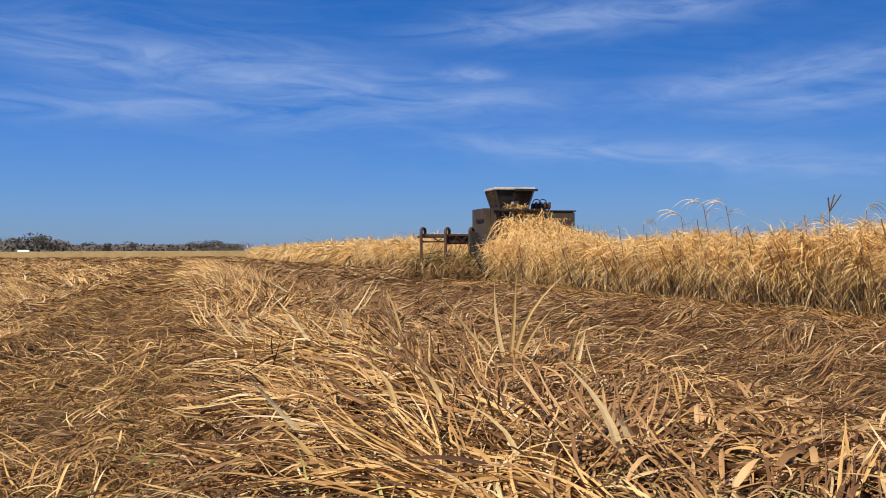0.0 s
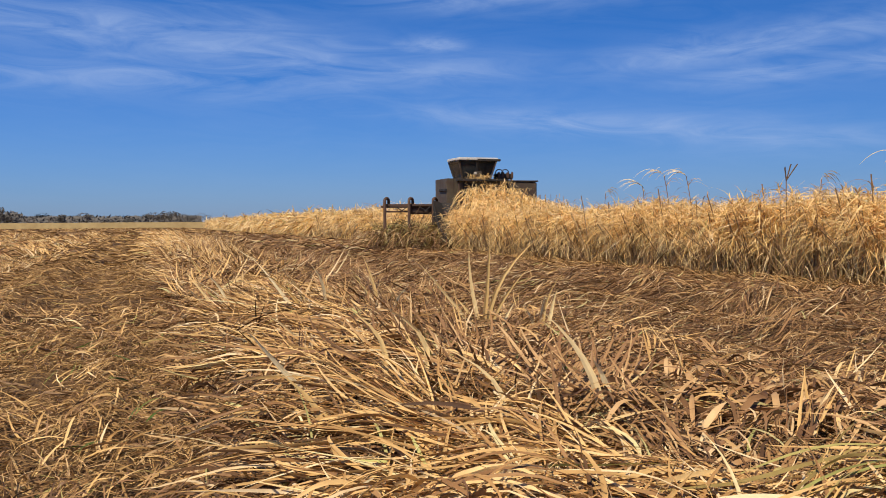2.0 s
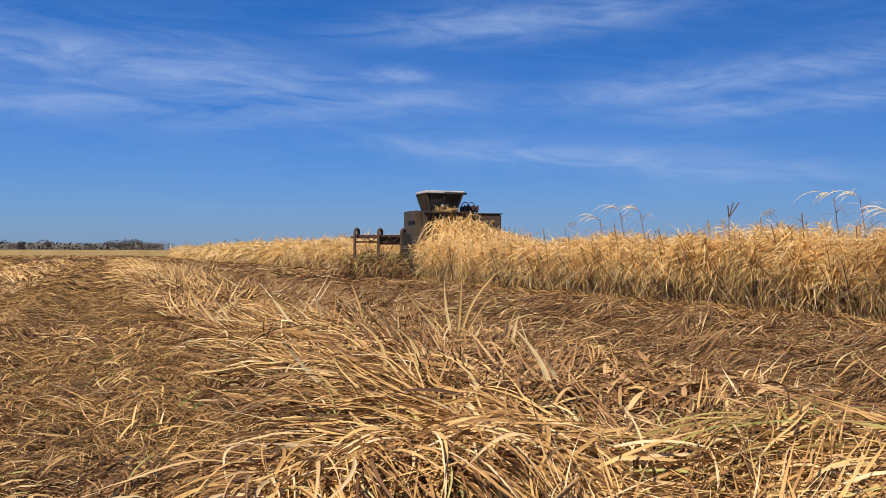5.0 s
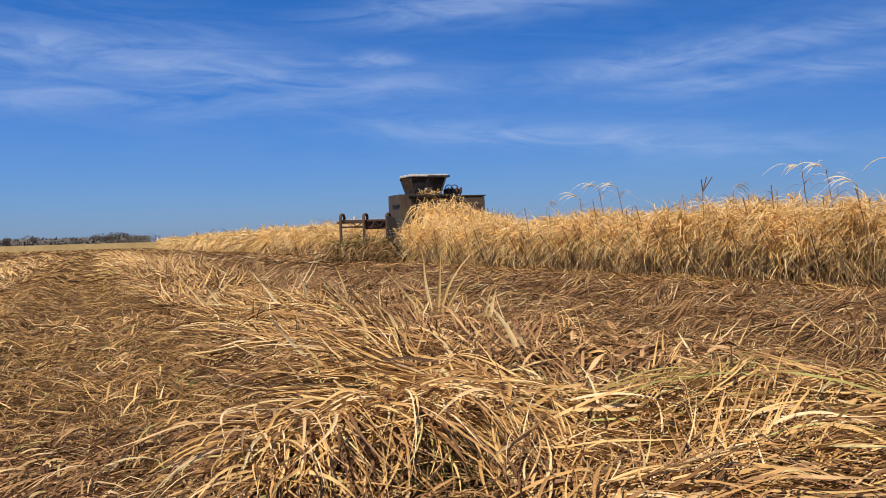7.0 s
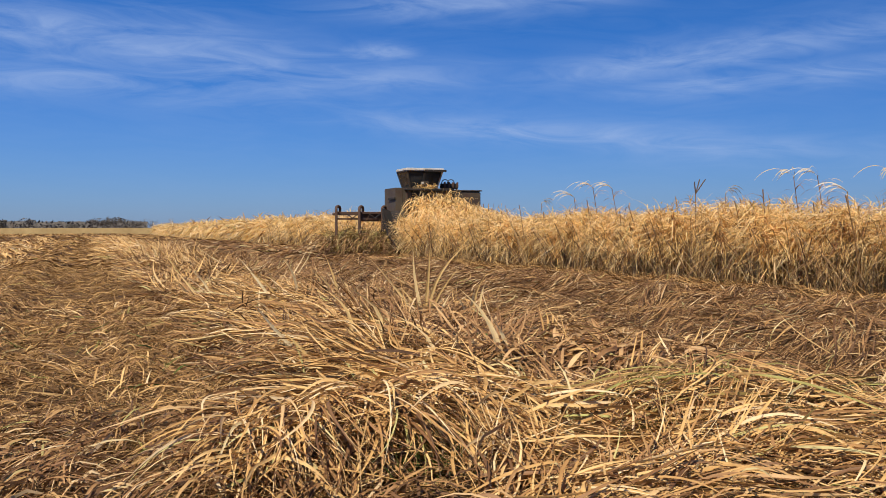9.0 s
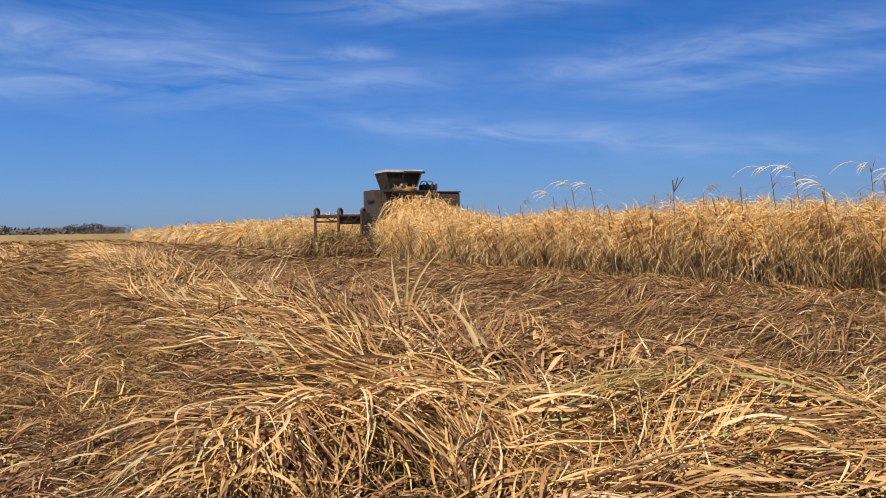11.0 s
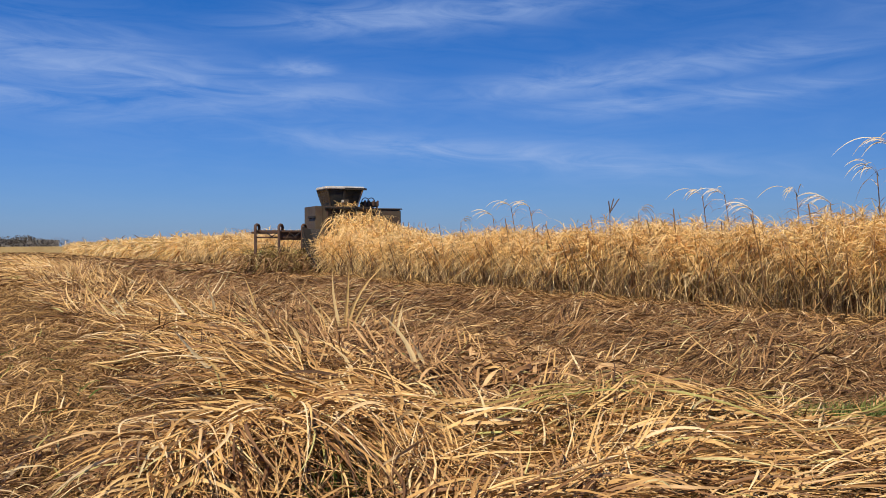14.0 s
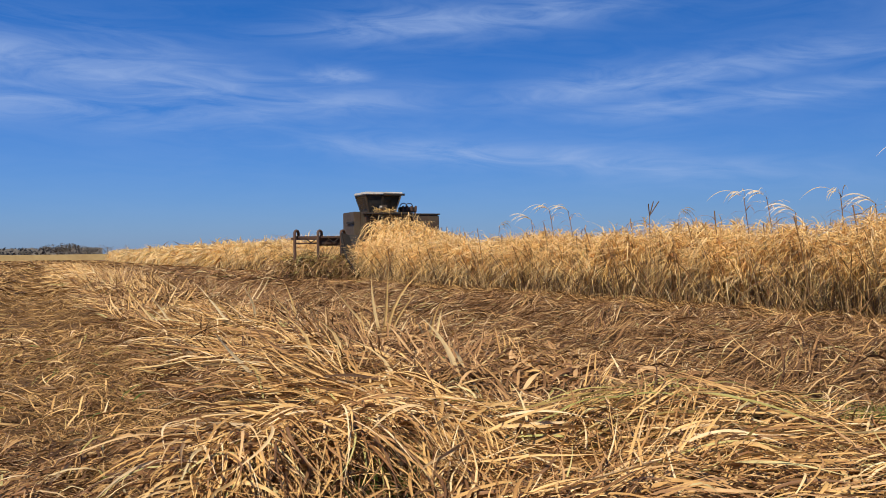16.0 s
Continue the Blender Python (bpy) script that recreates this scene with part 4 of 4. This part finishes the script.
gx, gy = EDGE + U(-0.8, 0.4, n), 10 + 0.6 * rng.integers(0, 22, n) + N(0, 0.12, n)
bl.spring(np.stack([gx, gy, gz(gx, gy)], -1), U(-3.1, 3.1, n), N(0.8, 0.35, n), U(0.25, 0.55, n), U(0.010, 0.020, n), U(0.2, 0.8, n), N(0, 0.1, n), 4, 0)
n = 60
gx, gy = U(-1.5, 5, n), U(3, 12, n)
bl.drape(gx, gy, U(-3, 3, n), U(0.15, 0.4, n), U(0.012, 0.025, n), U(0.02, 0.14, n), U(0, 0.04, n), np.abs(N(0, 0.05, n)), N(0, 0.4, n), 4, 0)
tagged(new("green_grass", bl.mesh("green_grass", [m_green])), "small patches of fresh green grass among the trash", "grass", kind="stuff")

# ---- broken cane pieces on the wheel track ----
r = random.Random(8)
for k in range(14):
    px, py = r.choice(((r.uniform(-3, 0), r.uniform(4, 10)), (r.uniform(-1.1, -0.4), r.uniform(6.2, 7.2))))
    L = r.uniform(0.18, 0.5)
    bm = tube(bmesh.new(), [(0, 0, 0), (L * 0.33, 0.01, 0.01), (L * 0.66, 0.015, 0.0), (L, 0.0, 0.012)], 0.012, 7)
    ob = part("cane_piece", bm, m_stalk, None)
    ob.matrix_basis = pose(px, py, float(gz(px, py)) + 0.03, 0, r.uniform(-14, 4), r.uniform(0, 360))
    tagged(ob, "short broken piece of dry cane on the ground", "cane piece", "broken canes")


# ---- harvester ----
def harvester():
    top = new("cane_harvester")
    top.matrix_basis = pose(HX, HY, 0)
    B = bmesh.new
    body = part("body", box(B(), -1.95, 0.55, -1.0, 1.4, 1.5, 3.40, 0.04), m_body, top, "dusty olive-brown steel body")
    part("engine_cover", box(B(), 0.554, 2.05, -0.9, 1.8, 1.45, 3.28, 0.05), m_body, top, "plain dusty side tank")
    part("cover_lip", box(B(), 0.50, 2.10, -0.95, 1.85, 3.284, 3.34, 0.015), m_body, top)
    part("side_panel", box(B(), -2.30, -1.954, -0.7, 1.1, 2.0, 3.42, 0.02), m_body, top)
    part("panel_rib", box(B(), -1.60, -1.54, -1.05, -1.003, 1.6, 3.36, 0.01), m_dark, top)
    part("panel_rib", box(B(), -2.38, -2.304, -0.72, 0.3, 2.85, 2.95, 0.01), m_dark, top)
    # flat dark panel in place of a recess, its shade put into the colour
    part("recess_shade_panel", box(B(), -1.62, -1.05, -1.06, -1.003, 2.45, 3.22, 0.02), m_dark, top, "dark panel painted in for the shade of a recess")
    part("ladder_rail", tube(B(), [(-1.85, -1.12, 1.7), (-1.85, -1.12, 3.2), (-1.85, -1.02, 3.38)], 0.03, 6), m_rust, top)
    part("exhaust", tube(B(), [(1.35, 0.6, 3.30), (1.35, 0.6, 3.62)], 0.05, 8), m_rust, top)
    part("walkway", box(B(), -1.95, 0.5, -1.25, -1.004, 3.28, 3.36, 0.01), m_dark, top)
    part("chassis", box(B(), -1.6, 1.6, -0.6, 3.4, 1.0, 1.48, 0.04), m_dark, top)
    # cab, wider at its roof
    cx0, cx1, cy0, cy1, z0, z1, dx, dy = -1.55, -0.20, -0.72, 0.45, 3.404, 4.24, 0.23, 0.20
    cab = part("cab", box(B(), cx0 + 0.02, cx1 - 0.02, cy0 + 0.05, cy1, z0, z0 + 0.10), m_dark, top, "dark glazed driver's cab")
    lo = [(cx0, cy0), (cx1, cy0), (cx1, cy1), (cx0, cy1)]
    hi = [(cx0 - dx, cy0 - dy), (cx1 + dx, cy0 - dy), (cx1 + dx, cy1 + dy), (cx0 - dx, cy1 + dy)]

    def corner(k, s):
        return Vector((lo[k][0] + (hi[k][0] - lo[k][0]) * s, lo[k][1] + (hi[k][1] - lo[k][1]) * s, z0 + (z1 - z0) * s))
    for k in range(4):
        # front right pillar takes the bright steel to paint in sunlight falling on it
        part("pillar", tube(B(), [corner(k, 0), corner(k, 1)], 0.045, 6), m_bright if k == 1 else (m_body if k == 0 else m_dark), cab)
    mid0, mid1 = (corner(0, 0) + corner(1, 0)) / 2, (corner(0, 1) + corner(1, 1)) / 2
    part("pillar", plate(B(), [mid0 + Vector((-0.08, -0.02, 0)), mid0 + Vector((0.03, -0.02, 0)), mid1 + Vector((0.03, -0.02, 0)), mid1 + Vector((-0.08, -0.02, 0))], 0.06), m_dark, cab)
    for k in (0, 1, 3):
        a, b2 = k, (k + 1) % 4
        part("window", plate(B(), [corner(a, 0.12), corner(b2, 0.12), corner(b2, 0.96), corner(a, 0.96)], 0.015), m_glass, cab, "dark dusty glass").visible_shadow = False
    part("rear_wall", plate(B(), [corner(2, 0), corner(3, 0), corner(3, 1), corner(2, 1)], 0.03), m_dark, cab)
    part("roof", box(B(), cx0 - dx - 0.06, cx1 + dx + 0.06, cy0 - dy - 0.10, cy1 + dy + 0.05, z1, z1 + 0.13, 0.03), m_roof, cab, "sun-bleached cab roof")
    part("visor", box(B(), (cx0 + cx1) / 2 - 0.05, cx1 + dx + 0.10, cy0 - dy - 0.30, cy0 - dy - 0.104, z1 - 0.05, z1 + 0.05, 0.01), m_dark, cab, "dark sun visor")
    part("roof_edge", box(B(), cx0 - dx - 0.03, cx1 + dx + 0.03, cy0 - dy - 0.06, cy1 + dy + 0.03, z1 - 0.05, z1 - 0.003, 0.01), m_dark, cab)
    bm = box(B(), -1.15, -0.65, -0.05, 0.35, z0 + 0.11, z0 + 0.30, 0.04)
    box(bm, -1.12, -0.68, 0.28, 0.38, z0 + 0.30, z0 + 0.68, 0.04)
    part("seat", bm, m_seat, cab)
    part("control_box", box(B(), -1.05, -0.70, -1.02, -0.80, 3.364, 3.74, 0.03), m_body, cab)
    part("headlight", drum(B(), -1.12, -1.02, -1.10, 3.62, 0.07, 14), m_bright, cab)
    # hydraulic block with two hoops of hose
    blk = part("valve_block", box(B(), 0.12, 0.92, -0.75, -0.25, 3.404, 3.66, 0.03), m_dark, top)
    for x in (0.14, 0.36, 0.58, 0.80):
        part("valve", box(B(), x, x + 0.10, -0.82, -0.753, 3.45, 3.72, 0.015), m_rust, blk)
    for x in (0.32, 0.62):
        part("hose", tube(B(), [(x + 0.19 * math.cos(t), -0.5, 3.66 + 0.20 * math.sin(t)) for t in [math.pi * k / 10 for k in range(11)]], 0.022), m_hose, blk)
    # piling arm to the side, with three hooped posts
    arm = part("piling_arm", box(B(), -5.15, -1.9, -0.36, -0.24, 2.16, 2.26, 0.01), m_rust, top, "rusty piling arm with hooped posts")
    part("lower_beam", box(B(), -5.05, -1.9, -0.34, -0.26, 1.88, 1.96, 0.01), m_rust, arm)
    part("rear_beam", box(B(), -5.10, -1.9, 0.45, 0.55, 2.10, 2.20, 0.01), m_rust, arm)
    part("shield", box(B(), -3.9, -2.1, -0.22, -0.18, 1.80, 2.20, 0.005), m_rust, arm)
    for x, z in ((-5.15, 1.15), (-4.02, 1.20), (-2.88, 1.3)):
        pts = [(x, -0.45, z), (x, -0.45, 1.8), (x, -0.45, 2.32)] + [(x + 0.13 - 0.13 * math.cos(t), -0.45 + 0.1 * t, 2.36 + 0.16 * math.sin(t)) for t in [math.pi * k / 8 for k in range(9)]] + [(x + 0.26, -0.14, 2.10)]
        part("hooped_post", tube(B(), pts, 0.07, 8), m_rust, arm)
    for x in (-4.6, -3.5, -2.4):
        part("chain_link", tube(B(), [(x, -0.40, 2.14), (x + 0.25, -0.42, 1.95), (x + 0.5, -0.40, 2.14)], 0.03, 6), m_dark, arm)
    # gathering chute and crop dividers
    part("chute_plate", plate(B(), [(-2.62, -0.9, 2.3), (-2.25, -1.0, 2.3), (-1.75, -1.9, 0.25), (-2.15, -1.8, 0.35)], 0.06), m_dark, top, "dark slanted gathering plate")
    part("chute_plate", plate(B(), [(-2.1, -0.6, 2.1), (-1.7, -0.6, 2.1), (-1.0, -1.4, 0.4), (-1.6, -1.4, 0.4)], 0.06), m_dark, top)
    part("strut", tube(B(), [(-1.65, -2.0, 0.95), (-0.95, -2.3, 0.12)], 0.045, 6), m_bright, top, "worn bare diagonal strut")
    part("strut", tube(B(), [(-2.6, -1.2, 1.9), (-1.7, -2.0, 0.5)], 0.05, 6), m_rust, top)
    for k in range(5):
        z = 0.75 + 0.32 * k
        part("chain_bar", box(B(), -2.42 + 0.10 * k * -1 + 0.25, -1.85 - 0.08 * k, -1.62 + 0.16 * k, -1.55 + 0.16 * k, z, z + 0.07, 0.01), m_rust, top)
    part("side_rail", tube(B(), [(-2.95, -0.7, 2.3), (-2.75, -0.9, 1.2), (-2.35, -1.5, 0.35)], 0.05, 6), m_dark, top)
    part("guard", plate(B(), [(-2.95, -0.72, 1.45), (-2.10, -0.72, 1.35), (-2.05, -0.66, 2.15), (-2.95, -0.66, 2.42)], 0.06), m_dark, top, "dark slanted guard plate")
    part("crop_divider", plate(B(), [(0.15, -1.2, 1.9), (0.35, -1.2, 1.9), (0.5, -2.4, 0.25), (0.1, -2.4, 0.25)], 0.10), m_dark, top)
    head = part("gathering_head", box(B(), -2.05, -0.25, -1.15, -0.62, 0.45, 1.46, 0.05), m_dark, top, "dark oily gathering head")
    for x in (-1.95, -1.45, -0.95, -0.45):
        part("guide_rib", plate(B(), [(x, -1.16, 1.44), (x + 0.10, -1.16, 1.44), (x + 0.16, -1.95, 0.22), (x + 0.06, -1.95, 0.22)], 0.05), m_rust, head)
    for x in (-1.7, -0.7):
        part("chain_wheel", drum(B(), x, x + 0.10, -1.30, 1.05, 0.26, 16), m_rust, head)
    part("cross_tube", tube(B(), [(-2.2, -1.35, 0.62), (-0.1, -1.35, 0.62)], 0.05, 8), m_bright, head)
    part("hanging_hose", tube(B(), [(-2.2, -1.05, 2.3), (-1.9, -1.28, 1.7), (-1.6, -1.32, 1.5), (-1.2, -1.2, 1.9)], 0.025, 6), m_hose, top)
    part("cutter_drum", drum(B(), -1.0, 0.1, -1.5, 0.42, 0.24, 18), m_dark, top)
    for x, y, rad, w in ((-1.15, -0.25, 0.72, 0.42), (1.15, -0.25, 0.72, 0.42), (-1.3, 2.7, 0.85, 0.55), (1.3, 2.7, 0.85, 0.55)):
        wheel = part("wheel", drum(B(), x - w * 0.3, x + w * 0.3, y, rad + 0.03, rad * 0.52), m_rust, top)
        bm = B()
        n = 28
        prof = [(-0.5, 0.55), (-0.5, 0.88), (-0.36, 1.0), (0.36, 1.0), (0.5, 0.88), (0.5, 0.55)]
        rings = [[bm.verts.new((x + px * w, y + q * rad * math.cos(2 * math.pi * k / n), rad + 0.03 + q * rad * math.sin(2 * math.pi * k / n))) for px, q in prof] for k in range(n)]
        for k in range(n):
            for j in range(len(prof)):
                bm.faces.new((rings[k][j], rings[k][(j + 1) % 6], rings[(k + 1) % n][(j + 1) % 6], rings[(k + 1) % n][j]))
        part("tyre", bm, m_tyre, wheel, "dusty black tyre")
    return tagged(top, "dusty olive-brown cane harvester with a tall dark-glazed cab", "harvester")


harvester()
# cane being drawn into the machine, leaning back over its front
bl = Blades()
n = 4200
lx, t = U(-1.9, 2.6, n), U(0, 1, n)
ly = -1.1 - 3.4 * t
lz = (3.25 - 0.15 * np.abs(lx) - 0.42 * np.maximum(lx - 0.2, 0)) * (1 - t) + 1.9 * t
lz = lz * (1 - 0.75 * U(0, 1, n) ** 1.6)
ly = ly - 0.5 * U(0, 1, n) - 0.35 * (3 - lz) * 0.5
lx = np.where((lx < 0.5) & (lz < 1.6), np.abs(lx) + 0.7, lx)
bl.spring(np.stack([HX + lx, HY + ly, np.maximum(lz, 0.15)], -1), N(-2.2, 1.2, n), N(0.45, 0.6, n), U(0.5, 1.2, n), U(0.026, 0.05, n), U(0.5, 1.3, n), N(0, 0.2, n), 5, 0)
n = 260
sx = U(-0.9, 2.5, n)
bl.stalks(np.stack([HX + sx, HY + U(-4.2, -1.6, n), np.full(n, 0.02)], -1), N(0.0, 0.6, n), np.abs(N(0.3, 0.2, n)), U(1.6, 2.7, n), U(0.014, 0.02, n), 1)
n = 90
bl.spring(np.stack([HX + U(-1.4, -0.4, n), HY + U(-1.25, -0.95, n), U(3.36, 3.55, n)], -1), U(-3.1, 3.1, n), N(0.5, 0.5, n), U(0.2, 0.5, n), U(0.02, 0.035, n), U(0.3, 1.0, n), N(0, 0.3, n), 4, 0)
tagged(new("gathered_cane", bl.mesh("gathered_cane", [m_cane, m_stalk])), "tangle of golden cane leaves drawn up against the harvester", "sugar cane", kind="stuff")
bl = Blades()
n = 1500
sx = U(-5.3, -2.2, n)
bl.spring(np.stack([HX + sx, HY + U(-0.35, 0.7, n), U(0.3, 1.45, n) - 0.12 * np.abs(sx + 3.7)], -1), N(-1.9, 0.8, n), N(0.1, 0.4, n), U(0.6, 1.4, n), U(0.026, 0.05, n), U(0.4, 1.1, n), N(0, 0.2, n), 5, 0)
n = 900
bl.spring(np.stack([HX + U(-6.2, -2.2, n), HY + U(-1.8, 0.4, n), U(0.2, 1.2, n)], -1), N(-1.6, 1.0, n), N(0.1, 0.4, n), U(0.5, 1.2, n), U(0.025, 0.045, n), U(0.5, 1.0, n), N(0, 0.2, n), 4, 2)
n = 40
bl.stalks(np.stack([HX + U(-5.2, -2.5, n), HY + U(-0.9, -0.1, n), U(0.2, 0.7, n)], -1), N(1.2, 0.8, n), np.abs(N(0.5, 0.2, n)), U(1.0, 1.7, n), U(0.014, 0.02, n), 1)
tagged(new("cane_bundle", bl.mesh("cane_bundle", [m_olive, m_stalk, m_brown])), "greenish-brown cut cane hanging in a bundle from the piling arm", "sugar cane", kind="stuff")


# ---- far trees and shed ----
def crown_bm(w, h, n, seed, size, bare=False):
    r = random.Random(seed)
    bm = bmesh.new()
    lobes = [(r.uniform(-0.32, 0.32) * w, r.uniform(-0.32, 0.32) * w, h * r.uniform(0.35, 0.85), r.uniform(0.22, 0.4)) for _ in range(7)]
    for _ in range(n):
        lx, ly, lz, lr = r.choice(lobes)
        d = Vector((r.gauss(0, 1), r.gauss(0, 1), r.gauss(0, 0.8))).normalized() * (r.uniform(0.5, 1) ** 0.5)
        c2 = Vector((lx, ly, lz)) + Vector((d.x * lr * w, d.y * lr * w, d.z * lr * h * 0.6))
        u = Vector((r.gauss(0, 1), r.gauss(0, 1), r.gauss(0, 1))).normalized() * size * r.uniform(0.5, 1.3)
        v2 = u.orthogonal().normalized() * size * (r.uniform(0.05, 0.15) if bare else r.uniform(0.3, 1.0))
        bm.faces.new([bm.verts.new(c2 + q) for q in (-u, v2 * 0.6, u, -v2)])
    return bm


def tree(w, h, seed, bare=False):
    r = random.Random(seed)
    top = new("tree")
    bm = bmesh.new()
    tube(bm, [(0, 0, -0.2), (0.05, 0, h * 0.2), (0.1, 0.05, h * 0.45), (0.05, 0, h * 0.8)], 0.022 * h, 7)
    for k in range(7 if bare else 5):
        a, z = r.uniform(0, 6.28), h * r.uniform(0.2, 0.55)
        tube(bm, [(0.08, 0, z), (0.2 * w * math.cos(a), 0.2 * w * math.sin(a), z + 0.15 * h), (0.4 * w * math.cos(a), 0.4 * w * math.sin(a), z + 0.36 * h)], 0.009 * h, 5)
    part("trunk", bm, m_bark, top)
    part("crown", crown_bm(w, h, 900 if bare else 900, seed, 0.016 * h if bare else 0.05 * h), m_bark if bare else m_wood_far, top)
    return top


kinds = [tree(9, 8, 1), tree(12, 9.5, 2), tree(8, 7, 3), tree(13, 8.5, 4), tree(7, 9, 5), tree(10, 7, 6)]
bare_kinds = [tree(9, 8.5, 7, True), tree(6, 7, 8, True)]
r = random.Random(3)
placed = set()


def plant(proto, az, dist, sc, label, group):
    a = radians(az)
    m = pose(dist * math.sin(a), dist * math.cos(a), 0, 0, 0, r.uniform(0, 360)) @ Matrix.Scale(sc, 4)
    if proto in placed:
        ob = copy_thing(proto, m)
    else:
        placed.add(proto)
        ob = proto
        ob.matrix_basis = m
    tagged(ob, label, "tree", group)


az = -27.0
while az < 4.0:
    size = 1.25 if az < -6.5 else (0.85 if az < -1.0 else 0.9)
    if r.random() < 0.6:
        plant(kinds[r.randrange(6)], az, r.uniform(640, 720), size * r.uniform(0.75, 1.1), "broadleaf tree in the distant treeline, greyed for haze", "treeline")
    else:
        plant(bare_kinds[0], az, r.uniform(640, 700), size * r.uniform(0.8, 1.1), "bare grey-brown tree in the distant treeline", "treeline")
    az += r.uniform(0.35, 0.75)
plant(bare_kinds[1], 4.62, 660, 1.3, "lone thin tree beyond the cane", "treeline")
plant(kinds[2], 5.2, 700, 0.7, "small tree beyond the cane, greyed for haze", "treeline")
for az, d, sc in ((46.0, 128, 0.46), (47.2, 132, 0.5), (48.6, 126, 0.48)):
    plant(bare_kinds[int(sc * 100) % 2], az, d, sc, "bare brown scrub tree behind the standing cane", "scrub trees")
bm = bmesh.new()
rr = random.Random(12)
for _ in range(12000):
    a, d = radians(rr.uniform(-28, 3.2)), rr.uniform(660, 730)
    c2 = Vector((d * math.sin(a), d * math.cos(a), rr.uniform(0, 7.0) * (1.3 if a < -0.11 else 0.95)))
    u = Vector((rr.gauss(0, 1), rr.gauss(0, 0.4), rr.gauss(0, 0.7))).normalized() * rr.uniform(0.7, 2.0)
    v2 = u.orthogonal().normalized() * rr.uniform(0.3, 1.0)
    bm.faces.new([bm.verts.new(c2 + q) for q in (-u, v2, u, -v2)])
tagged(part("far_woods", bm, m_wood_far, None), "undergrowth along the distant treeline, greyed for haze", "woods", kind="stuff")

shed = new("farm_shed")
shed.matrix_basis = pose(430 * math.sin(radians(-8.6)), 430 * math.cos(radians(-8.6)), 0)
part("wall", box(bmesh.new(), -1.9, 1.9, -1.6, 1.6, 0, 1.7), m_white, shed)
bm = bmesh.new()
ridge = [[bm.verts.new((x, y, z)) for y, z in ((-1.9, 1.702), (0, 2.9), (1.9, 1.702))] for x in (-2.2, 2.2)]
for k in range(3):
    bm.faces.new((ridge[0][k], ridge[0][(k + 1) % 3], ridge[1][(k + 1) % 3], ridge[1][k]))
bm.faces.new(ridge[0])
bm.faces.new(ridge[1][::-1])
part("roof", bm, m_white, shed, "white sheet roof")
tagged(shed, "small white farm shed far across the field", "shed")
